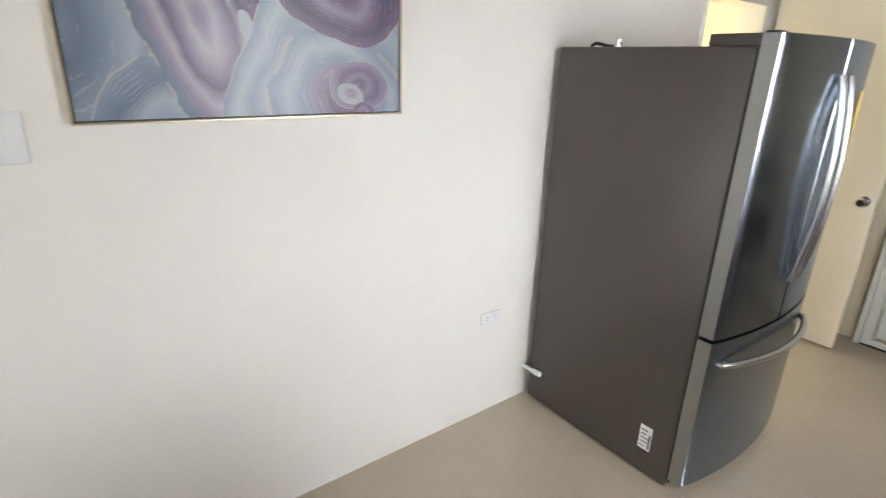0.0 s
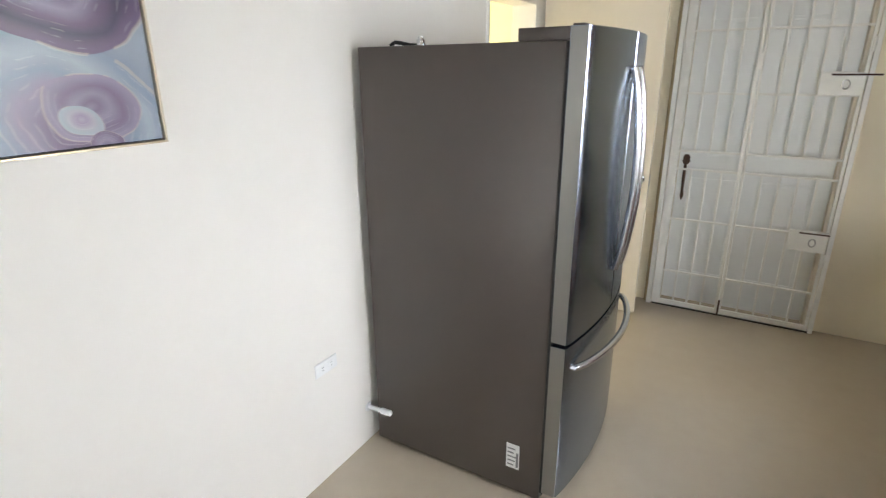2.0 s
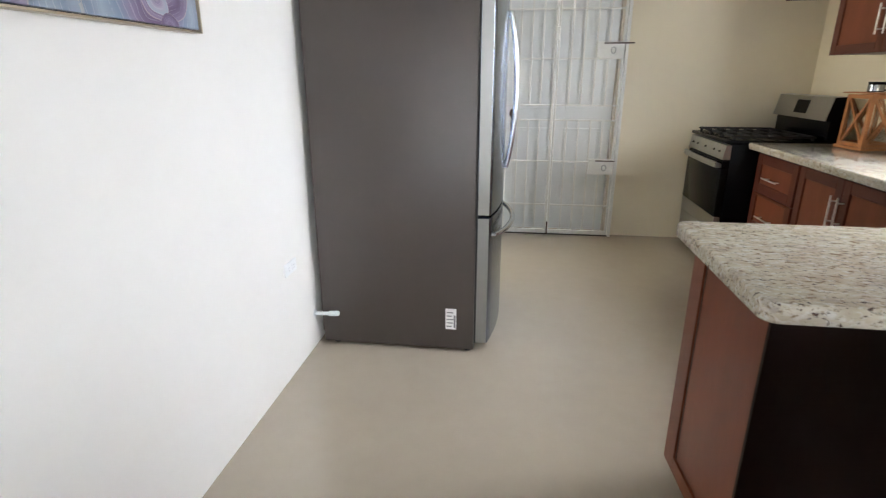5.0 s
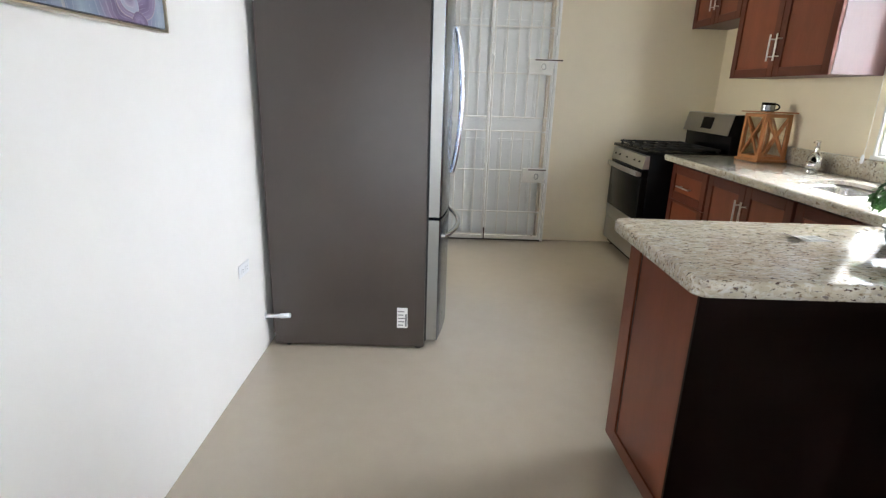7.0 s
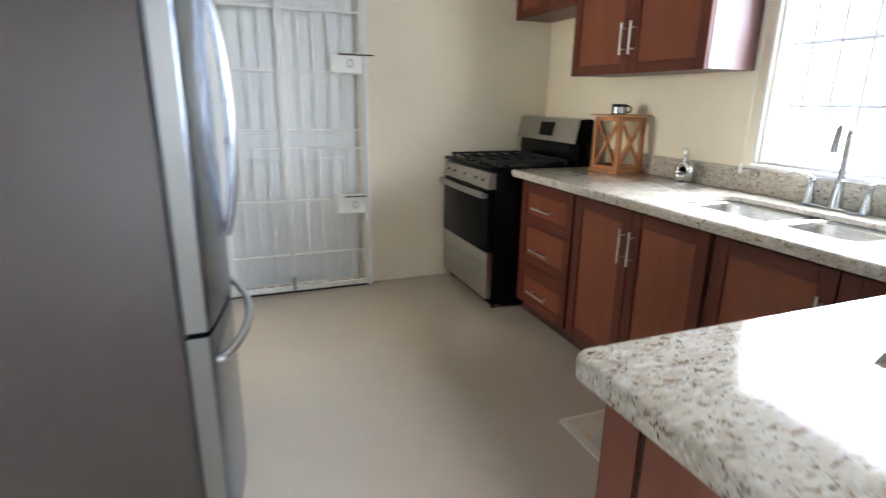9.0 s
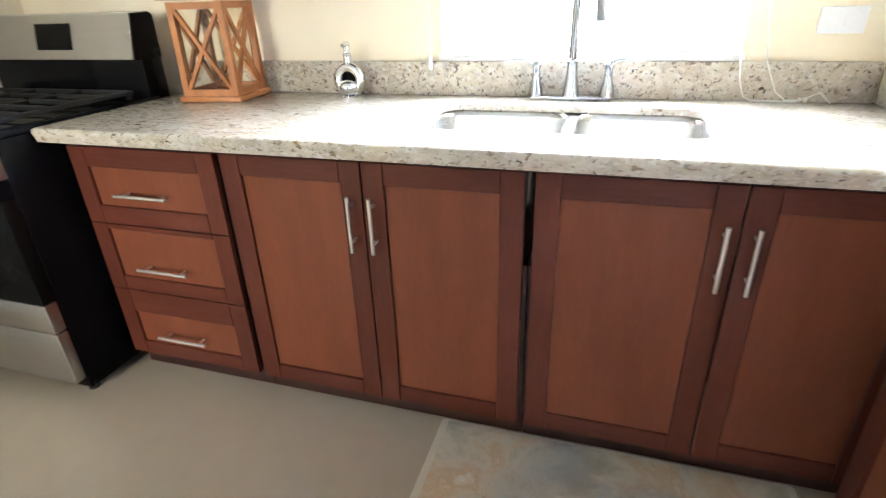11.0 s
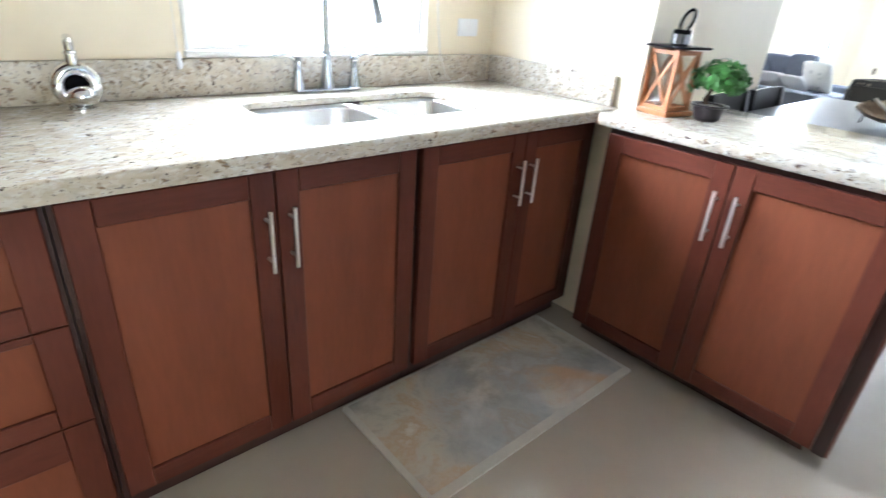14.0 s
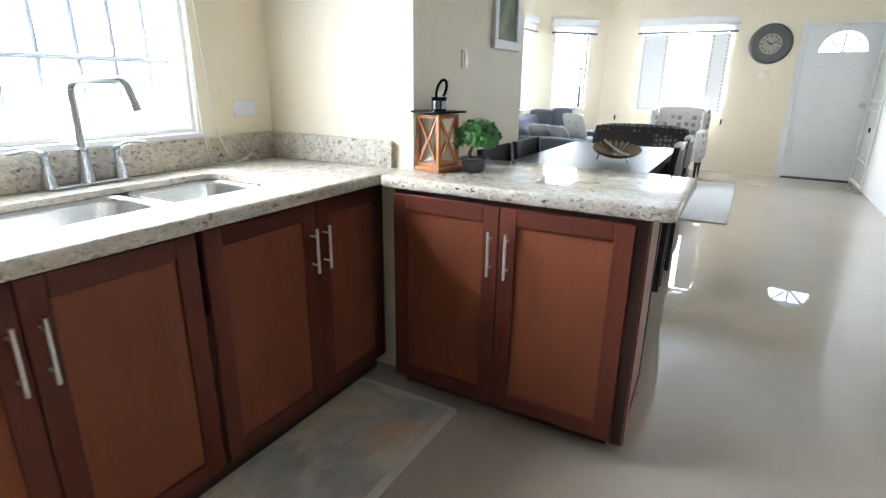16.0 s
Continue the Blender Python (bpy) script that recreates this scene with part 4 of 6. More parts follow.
# fronts facing -x: local x -> -y, local y -> +x
west_face = Matrix(((0, 1, 0, DF), (-1, 0, 0, 0), (0, 0, 1, 0), (0, 0, 0, 1)))


def base_unit(y0, y1, label, hollow=False):
    c = thing("base_cabinet", (2.9, (y0 + y1) / 2, 0), label, "cabinet", "base cabinets along the window wall")
    top = CB - 0.003
    bm = bx(DF + 0.0225, XE - 0.004, y0 + 0.002, y1 - 0.002, 0.09, 0.60 if hollow else top)
    if hollow:
        for a, b in ((y0 + 0.002, y0 + 0.02), (y1 - 0.02, y1 - 0.002)):
            if abs(a - 2.349) > 0.05:
                box(bm, DF + 0.0225, XE - 0.004, a, b, 0.601, top)
        box(bm, DF + 0.0225, DF + 0.045, y0 + 0.021, y1 - 0.021, 0.601, top)
        box(bm, XE - 0.03, XE - 0.004, y0 + 0.021, y1 - 0.021, 0.601, top)
    part("body", bm, CARCASS, c)
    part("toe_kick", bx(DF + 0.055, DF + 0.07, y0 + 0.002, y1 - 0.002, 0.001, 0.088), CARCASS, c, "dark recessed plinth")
    return c


c = base_unit(3.230, 3.787, "reddish cherry base cabinet with three drawers")
for z0, z1, top, bot in ((0.603, 0.853, 0.062, 0.060), (0.357, 0.600, 0.018, 0.050), (0.088, 0.354, 0.088, 0.052)):
    f = shaker("drawer_front", c, west_face, -3.777, -3.242, z0, z1, 0.062, top, bot)
    zc = {0.603: 0.713, 0.357: 0.458, 0.088: 0.192}[z0]
    bar_handle(f, (DF, 3.607, zc), (DF, 3.413, zc), (-1, 0, 0))
c = base_unit(2.349, 3.230, "reddish cherry base cabinet with two doors", True)
f = shaker("door", c, west_face, -3.218, -2.790, 0.086, 0.856)
bar_handle(f, (DF, 2.818, 0.610), (DF, 2.818, 0.770), (-1, 0, 0))
f = shaker("door", c, west_face, -2.786, -2.361, 0.086, 0.856)
bar_handle(f, (DF, 2.756, 0.610), (DF, 2.756, 0.770), (-1, 0, 0))
c = base_unit(1.490, 2.349, "reddish cherry sink cabinet with two doors", True)
f = shaker("door", c, west_face, -2.337, -1.890, 0.086, 0.856)
bar_handle(f, (DF, 1.921, 0.610), (DF, 1.921, 0.770), (-1, 0, 0))
f = shaker("door", c, west_face, -1.886, -1.495, 0.086, 0.856)
bar_handle(f, (DF, 1.858, 0.610), (DF, 1.858, 0.770), (-1, 0, 0))

# worktop with the sink cut out, a rounded front edge
SX0, SX1, SY0_, SY1_ = 2.745, 3.102, 1.936, 2.690


def worktop():
    w = thing("worktop", (2.9, 2.6, CB), "polished cream granite worktop with brown flecks", "countertop")
    x0, x1, y0, y1, zt = 2.562, XE - 0.002, 1.452, 3.812, 0.92
    n = 5
    hole = rounded(SX0, SX1, SY0_, SY1_, 0.065, n)
    bm = B()
    k = len(hole)
    r = 0.014
    for z, inset, flip in ((zt, r, False), (CB, 0.006, True)):
        cs = []
        for (cx, cy) in ((x1 - 0.0, y1 - inset), (x0 + inset, y1 - inset), (x0 + inset, y0 + 0.0), (x1 - 0.0, y0 + 0.0)):
            cs.append(bm.verts.new((cx, cy, z)))
        hv = [bm.verts.new((p[0], p[1], z if z == zt else 0.901)) for p in hole]
        for q in range(4):
            for i in range(n):
                a, b = hv[q * (n + 1) + i], hv[q * (n + 1) + i + 1]
                bm.faces.new((cs[q], a, b))
            nxt = (q + 1) % 4
            bm.faces.new((cs[q], hv[q * (n + 1) + n], hv[(nxt * (n + 1)) % k], cs[nxt]))
        if z == zt:
            top_c, top_h = cs, hv
        else:
            bot_c, bot_h = cs, hv
    for i in range(k):
        bm.faces.new((top_h[i], top_h[(i + 1) % k], bot_h[(i + 1) % k], bot_h[i]))
    prev = top_c
    for s in (1, 2, 3, 4):
        q = math.pi / 2 * s / 4
        ins, z = r * (1 - math.sin(q)), zt - r * (1 - math.cos(q))
        ring = [bm.verts.new(p) for p in ((x1, y1 - ins, z), (x0 + ins, y1 - ins, z), (x0 + ins, y0, z), (x1, y0, z))]
        for i in range(4):
            bm.faces.new((prev[i], prev[(i + 1) % 4], ring[(i + 1) % 4], ring[i]))
        prev = ring
    for i in range(4):
        bm.faces.new((prev[i], prev[(i + 1) % 4], bot_c[(i + 1) % 4], bot_c[i]))
    part("slab", bm, GRANITE, w, smooth=True)
    part("backsplash", bx(XE - 0.024, XE - 0.001, 1.476, 3.812, 0.9205, 1.032, 0.003), GRANITE_SPLASH, w, "upright granite strip along the wall", smooth=True)
    part("backsplash", bx(2.592, XE - 0.0245, 1.451, 1.475, 0.9205, 1.032, 0.006), GRANITE_SPLASH, w, "upright granite strip along the wall", smooth=True)
    return w


worktop()


def sink():
    s = thing("sink", (2.93, 2.33, 0.72), "double bowl undermounted stainless steel sink", "sink")
    ym = 2.290
    rim = 0.9005
    for y0, y1 in ((SY0_ - 0.004, ym - 0.012), (ym + 0.012, SY1_ + 0.004)):
        x0, x1 = SX0 - 0.004, SX1 + 0.004
        bm = B()
        rings = []
        for z, ins, rad in ((rim, 0.0, 0.065), (rim - 0.02, 0.003, 0.065), (0.72, 0.012, 0.063), (0.695, 0.024, 0.062), (0.683, 0.05, 0.05)):
            rings.append([bm.verts.new((p[0], p[1], z)) for p in rounded(x0 + ins, x1 - ins, y0 + ins, y1 - ins, rad, 5)])
        for a, b in zip(rings, rings[1:]):
            for i in range(len(a)):
                bm.faces.new((a[i], a[(i + 1) % len(a)], b[(i + 1) % len(a)], b[i]))
        bm.faces.new(rings[-1])
        bowl = part("bowl", bm, SINK_STEEL, s, "brushed steel bowl", smooth=True)
        sm = bowl.modifiers.new("thick", "SOLIDIFY")
        sm.thickness = 0.0015
        part("drain", lathe(B(), [(0.042, 0.0), (0.042, 0.004), (0.030, 0.004), (0.024, 0.001)], ((x0 + x1) / 2, (y0 + y1) / 2, 0.684), 20), CHROME, bowl, smooth=True)
    part("divider", bx(SX0 - 0.003, SX1 + 0.003, ym - 0.0135, ym + 0.0135, 0.80, 0.896, 0.006, 3), SINK_STEEL, s, "low steel bridge between the bowls", smooth=True)


sink()


def faucet():
    f = thing("faucet", (3.215, 2.313, 0.92), "steel bridge faucet with a tall square-bent spout and two levers", "faucet")
    x, y = 3.215, 2.313
    part("base_plate", bx(x - 0.024, x + 0.024, y - 0.128, y + 0.128, 0.9203, 0.934, 0.005), FAUCET, f, smooth=True)
    d = Vector((-0.93, -0.37, 0))
    p = Vector((x, y, 0))

    def along(s, z):
        return p + d * s + Vector((0, 0, z))
    pts = [along(0, 0.93), along(0, 1.04), along(0, 1.212)]
    for i in range(1, 6):
        q = radians(90 * i / 5)
        pts.append(along(0.034 * (1 - math.cos(q)), 1.216 + 0.034 * math.sin(q)))
    pts += [along(0.10, 1.252), along(0.165, 1.251)]
    for i in range(1, 6):
        q = radians(72 * i / 5)
        pts.append(along(0.165 + 0.036 * math.sin(q), 1.215 + 0.036 * math.cos(q)))
    pts.append(along(0.214, 1.180))
    part("spout", tube(B(), pts, 0.0135, 14), FAUCET, f, "tall bent steel spout", smooth=True)
    part("spout_base", lathe(B(), [(0.028, 0), (0.025, 0.02), (0.018, 0.07), (0.0165, 0.098), (0.0185, 0.100), (0.0185, 0.108), (0.0145, 0.112)], (x, y, 0.932), 22), FAUCET, f, smooth=True)
    part("aerator", tube(B(), [along(0.213, 1.184), along(0.219, 1.160)], 0.0145, 14), FAUCET, f, smooth=True)
    for k in (1, -1):
        yy = y + k * 0.111
        st = part("valve_post", lathe(B(), [(0.024, 0), (0.022, 0.02), (0.013, 0.055), (0.012, 0.085), (0.017, 0.095), (0.012, 0.108)], (x, yy, 0.932), 18), FAUCET, f, smooth=True)
        part("lever", tube(B(), [(x, yy, 1.030), (x - 0.005, yy + k * 0.03, 1.044), (x - 0.01, yy + k * 0.06, 1.046), (x - 0.012, yy + k * 0.10, 1.042)], [0.011, 0.009, 0.007, 0.005], 10), CHROME, st, "bright curved lever", smooth=True)


faucet()


# ---- peninsula ----
def peninsula():
    c = thing("peninsula_cabinet", (2.05, 1.32, 0), "reddish cherry peninsula cabinet with two doors and a panelled end", "cabinet")
    x0, x1, y0, y1 = 1.570, 2.497, 1.130, 1.588
    part("body", bx(x0 + 0.036, x1, y0 + 0.012, y1, 0.09, CB - 0.002), CARCASS, c)
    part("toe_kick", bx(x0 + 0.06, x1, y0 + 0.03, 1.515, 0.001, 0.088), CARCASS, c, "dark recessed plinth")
    face = Matrix(((-1, 0, 0, 0), (0, -1, 0, 1.612), (0, 0, 1, 0), (0, 0, 0, 1)))
    f = shaker("door", c, face, -2.488, -2.050, 0.086, 0.856)
    bar_handle(f, (2.074, 1.612, 0.610), (2.074, 1.612, 0.773), (0, 1, 0))
    f = shaker("door", c, face, -2.046, -1.604, 0.086, 0.856)
    bar_handle(f, (2.010, 1.612, 0.610), (2.010, 1.612, 0.773), (0, 1, 0))
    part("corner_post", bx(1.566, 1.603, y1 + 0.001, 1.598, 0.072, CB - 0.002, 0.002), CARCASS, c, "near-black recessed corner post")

    # end that faces the passage, a little out of square
    def end(ya, yb, proud, z0, z1):
        def w(y):
            return 1.566 + (1.600 - y) * 0.055
        return prism(B(), [(w(ya) - proud, ya), (w(yb) - proud, yb), (w(yb) + 0.012, yb), (w(ya) + 0.012, ya)], "z", z0, z1)
    part("end_panel", end(y0 + 0.013, y1, 0.0, 0.072, CB - 0.002), CHERRY_END, c, "plain cherry end panel")
    part("end_stile", end(y1 - 0.078, y1, 0.007, 0.072, CB - 0.002), CHERRY_END, c, "cherry stile")
    # The groove is not cut: a near-black strip paints its shade.
    part("end_groove_shade", end(y1 - 0.086, y1 - 0.0785, 0.001, 0.125, CB - 0.002), CARCASS, c, "dark strip for the shaded groove beside the stile")
    part("end_rail", end(y0 + 0.013, y1 - 0.0785, 0.007, 0.072, 0.124), CHERRY_END, c, "cherry rail")
    part("back_panel", bx(1.588, x1, y0, y0 + 0.0115, 0.010, CB - 0.002), BACK_DARK, c, "near-black back panel")


peninsula()


def peninsula_slab():
    """A slab with rounded free corners, notched round the end of the wall."""
    w = thing("granite_countertop", (2.0, 1.3, CB), "polished cream granite peninsula countertop with rounded edge", "countertop")
    x0, x1, y0, y1, xw, yw = 1.495, 2.555, 0.978, 1.620, XD - 0.002, 1.454
    bm = B()
    rings = []

    def arc(cx, cy, r, q0):
        return [(cx + r * math.cos(radians(q0 + 18 * i)), cy + r * math.sin(radians(q0 + 18 * i))) for i in range(6)]
    for z, ins in ((CB, 0.003), (CB + 0.004, 0.0), (0.911, 0.0), (0.915, 0.0015), (0.918, 0.004), (0.9195, 0.007), (0.92, 0.010)):
        r = 0.035 - ins * 0.5
        pts = arc(x1 - ins - r, y1 - ins - r, r, 0) + arc(x0 + ins + r, y1 - ins - r, r, 90) + arc(x0 + ins + r, y0 + ins + r, r, 180)
        pts += [(xw, y0 + ins), (xw, yw), (x1 - ins, yw)]
        rings.append([bm.verts.new((p[0], p[1], z)) for p in pts])
    for a, b in zip(rings, rings[1:]):
        for i in range(len(a)):
            bm.faces.new((a[i], a[(i + 1) % len(a)], b[(i + 1) % len(a)], b[i]))
    bm.faces.new(rings[0])
    bm.faces.new(rings[-1])
    part("slab", bm, GRANITE_PEN, w, smooth=True)


peninsula_slab()


# ---- wall cabinets ----
UF = 2.966


def wall_unit(y0, y1, z0, z1, handle_len, label):
    c = thing("wall_cabinet", (UF + 0.15, (y0 + y1) / 2, z0), label, "cabinet", "wall cabinets by the window")
    part("body", bx(UF + 0.0225, XE - 0.002, y0 + 0.001, y1 - 0.001, z0, z1), CHERRY_GLOSS, c, "glossy cherry cabinet box")
    face = Matrix(((0, 1, 0, UF), (-1, 0, 0, 0), (0, 0, 1, 0), (0, 0, 0, 1)))
    ym = (y0 + y1) / 2
    f = shaker("door", c, face, -(y1 - 0.003), -(ym + 0.002), z0 - 0.003, z1)
    bar_handle(f, (UF, ym + 0.035, z0 + 0.09), (UF, ym + 0.035, z0 + 0.09 + handle_len), (-1, 0, 0))
    f = shaker("door", c, face, -(ym - 0.002), -(y0 + 0.003), z0 - 0.003, z1)
    bar_handle(f, (UF, ym - 0.035, z0 + 0.09), (UF, ym - 0.035, z0 + 0.09 + handle_len), (-1, 0, 0))


wall_unit(2.832, 3.862, 1.475, 2.30, 0.16, "dark cherry wall cabinet with two doors beside the window")
wall_unit(3.864, 4.612, 1.885, 2.30, 0.16, "short dark cherry wall cabinet above the stove")


# ---- stove ----
def stove():
    s = thing("gas_stove", (2.83, 4.215, 0), "freestanding gas stove, stainless front, black sides, burner knobs missing", "stove")
    y0, y1, xf, xb = 3.826, 4.586, 2.418, 3.163
    part("body", bx(xf + 0.045, xb - 0.02, y0, y1, 0.03, 0.905, 0.004), BLACK, s, "black enamelled body", smooth=True)
    part("storage_drawer", bx(xf + 0.004, xf + 0.044, y0 + 0.004, y1 - 0.004, 0.075, 0.275, 0.006), STEEL, s, "stainless storage drawer", smooth=True)
    d = part("oven_door", bx(xf + 0.002, xf + 0.044, y0 + 0.004, y1 - 0.004, 0.280, 0.385, 0.004), STEEL, s, "stainless lower band of the oven door", smooth=True)
    part("oven_glass", bx(xf, xf + 0.044, y0 + 0.004, y1 - 0.004, 0.388, 0.735, 0.003), OVEN_GLASS, d, "black oven glass", smooth=True)
    part("door_top_band", bx(xf + 0.002, xf + 0.044, y0 + 0.004, y1 - 0.004, 0.738, 0.785, 0.003), BLACK, d, "black vented band", smooth=True)
    for i in range(9):
        y = y0 + 0.12 + i * 0.065
        part("vent", bx(xf + 0.0005, xf + 0.0018, y - 0.022, y + 0.022, 0.773, 0.780), IRON, d)
    n = 12
    ys = [y0 + 0.012 + (y1 - y0 - 0.024) * i / n for i in range(n + 1)]
    out = [xf - 0.036 - 0.012 * math.sin(math.pi * i / n) for i in range(n + 1)]
    bm = prism(B(), list(zip(out, ys)) + [(x + 0.016, y) for x, y in reversed(list(zip(out, ys)))], "z", 0.738, 0.776)
    bmesh.ops.bevel(bm, geom=[e for e in bm.edges if abs(e.verts[0].co.z - e.verts[1].co.z) < 1e-5], offset=0.004, segments=2, affect="EDGES")
    for y in (y0 + 0.035, y1 - 0.035):
        box(bm, xf - 0.04, xf + 0.003, y - 0.02, y + 0.02, 0.738, 0.768, 0.006)
    h = part("oven_handle", bm, STEEL, d, "wide flat stainless oven handle", smooth=True)
    part("badge", bx(xf - 0.0385, xf - 0.0365, y0 + 0.016, y0 + 0.036, 0.746, 0.768, 0.001), RUST, h, "small dark red square badge")
    cp = part("control_panel", prism(B(), [(xf - 0.004, 0.795), (xf + 0.05, 0.795), (xf + 0.05, 0.895), (xf + 0.012, 0.893)], "y", y0 + 0.003, y1 - 0.003), STEEL, s, "sloping stainless control panel")
    for i, y in enumerate((y0 + 0.09, y0 + 0.20, y0 + 0.38, y0 + 0.56, y0 + 0.67)):
        part("burner_stem", lathe(B(), [(0.009, 0.012), (0.009, 0.0), (0.005, -0.002), (0.005, -0.009), (0.003, -0.010)], (xf + 0.002, y, 0.845), 14, "x"), IRON, cp, "small dark burner stem without its knob", smooth=True)
    bm = bx(xf + 0.002, xb - 0.075, y0, y1, 0.9055, 0.928, 0.007)
    part("cooktop", bm, BLACK, s, "black enamelled cooktop", smooth=True)
    for gx0, gx1, gy0, gy1 in ((xf + 0.045, xb - 0.16, y0 + 0.03, y0 + 0.262), (xf + 0.045, xb - 0.16, y0 + 0.268, y1 - 0.268), (xf + 0.045, xb - 0.16, y1 - 0.262, y1 - 0.03)):
        bm = B()
        for y in (gy0 + 0.007, gy1 - 0.007):
            box(bm, gx0, gx1, y - 0.006, y + 0.006, 0.944, 0.957, 0.002, 1)
        for i in range(6):
            x = gx0 + 0.02 + (gx1 - gx0 - 0.04) * i / 5
            box(bm, x - 0.0055, x + 0.0055, gy0 + 0.012, gy1 - 0.012, 0.944, 0.960, 0.002, 1)
        for x in (gx0 + 0.02, gx1 - 0.02):
            for y in (gy0 + 0.008, gy1 - 0.008):
                box(bm, x - 0.008, x + 0.008, y - 0.008, y + 0.008, 0.9283, 0.946)
        part("grate", bm, IRON, s, "black cast iron grate")
    for x in (xf + 0.17, xf + 0.44):
        for y in (y0 + 0.147, y1 - 0.147):
            part("burner", lathe(B(), [(0.045, 0), (0.045, 0.008), (0.034, 0.010), (0.034, 0.014), (0.010, 0.015)], (x, y, 0.928), 18), IRON, s, smooth=True)
    part("back_riser", bx(xb - 0.115, xb - 0.02, y0 + 0.002, y1 - 0.002, 0.906, 1.065, 0.004), BLACK, s, "black riser behind the burners", smooth=True)
    bg = part("back_panel", prism(B(), [(xb - 0.150, 1.062), (xb - 0.018, 1.062), (xb - 0.018, 1.205), (xb - 0.035, 1.218), (xb - 0.118, 1.214)], "y", y0 + 0.004, y1 - 0.004), STEEL, s, "sloping stainless back panel")
    part("side_cap", prism(B(), [(xb - 0.145, 1.060), (xb - 0.018, 1.060), (xb - 0.018, 1.205), (xb - 0.035, 1.216), (xb - 0.114, 1.212)], "y", y0 + 0.0, y0 + 0.0035), BLACK, bg, "black end cap")
    yc = (y0 + y1) / 2
    disp = [(xb - 0.1475, 1.095), (xb - 0.140, 1.095), (xb - 0.120, 1.185), (xb - 0.1285, 1.185)]
    part("display", prism(B(), disp, "y", yc - 0.10, yc + 0.07), OVEN_GLASS, bg, "black display window")
    for x in (xf + 0.08, xb - 0.08):
        for y in (y0 + 0.04, y1 - 0.04):
            part("foot", lathe(B(), [(0.018, 0), (0.018, 0.008), (0.009, 0.010), (0.009, 0.032)], (x, y, 0), 12), RUBBER, s, smooth=True)


stove()


# ---- lanterns and small things on the counters ----
def lantern(at, w, h, turn, taper, label, top_mat, glass_mat):
    """A box lantern with crossed braces in each side."""
    L = thing("lantern", at, label, "lantern")
    m = Matrix.Translation(at) @ Matrix.Rotation(radians(turn), 4, "Z")

    def tr(bm):
        bmesh.ops.transform(bm, matrix=m, verts=bm.verts)
        return bm
    hb, ht = w / 2, w / 2 * taper
    p = w * 0.052
    part("base", tr(bx(-hb - 0.012, hb + 0.012, -hb - 0.012, hb + 0.012, 0.0005, 0.018, 0.003)), LANTERN_WOOD, L, smooth=True)
    z0, z1 = 0.018, h - 0.014
    part("top_plate", tr(bx(-ht - 0.02, ht + 0.022, -ht - 0.022, ht + 0.022, h - 0.008, h, 0.003)), top_mat, L, smooth=True)

    def at_h(z):
        return hb + (ht - hb) * (z - z0) / (z1 - z0)
    for sx in (-1, 1):
        for sy in (-1, 1):
            bm = B()
            vs = []
            for z in (z0, z1):
                e = at_h(z)
                vs.append([bm.verts.new((sx * a, sy * b, z)) for a, b in ((e, e), (e - 2 * p, e), (e - 2 * p, e - 2 * p), (e, e - 2 * p))])
            for i in range(4):
                bm.faces.new((vs[0][i], vs[0][(i + 1) % 4], vs[1][(i + 1) % 4], vs[1][i]))
            bm.faces.new(vs[0])
            bm.faces.new(vs[1])
            part("post", tr(bm), LANTERN_WOOD, L)
    for k in range(4):
        r = Matrix.Rotation(radians(90 * k), 4, "Z")

        def side(bm):
            bmesh.ops.transform(bm, matrix=m @ r, verts=bm.verts)
            return bm
        for z, t in ((z0 + 0.001, 2 * p), (z1 - 2 * p - 0.001, 2 * p)):
            e = at_h(z + t / 2)
            part("rail", side(bx(-e + 2 * p, e - 2 * p, -e + 0.001, -e + 1.6 * p, z, z + t)), LANTERN_WOOD, L)
        za, zb = z0 + 2 * p, z1 - 2 * p
        ea, eb = at_h(za), at_h(zb)
        for s in (-1, 1):
            a, b = Vector((-s * (ea - 2 * p), -ea + p * 0.8 + s * 0.001, za)), Vector((s * (eb - 2 * p), -eb + p * 0.8 + s * 0.001, zb))
            part("brace", side(tube(B(), [a, b], p * 0.85, 4)), LANTERN_WOOD, L)
        g = bx(-ea + 2 * p, ea - 2 * p, -eb + 1.9 * p, -eb + 1.9 * p + 0.002, za, zb)
        part("pane", side(g), glass_mat, L).visible_shadow = False
    return L


lantern((3.125, 3.547, 0.9203), 0.209, 0.335, 7, 0.97, "orange-stained wooden lantern with crossed braces and glass panes", LANTERN_WOOD, WARM_GLASS)
lantern((2.428, 1.385, 0.9203), 0.122, 0.232, -12, 0.97, "small orange wooden lantern with crossed braces and dark top", BLACK, WARM_GLASS)


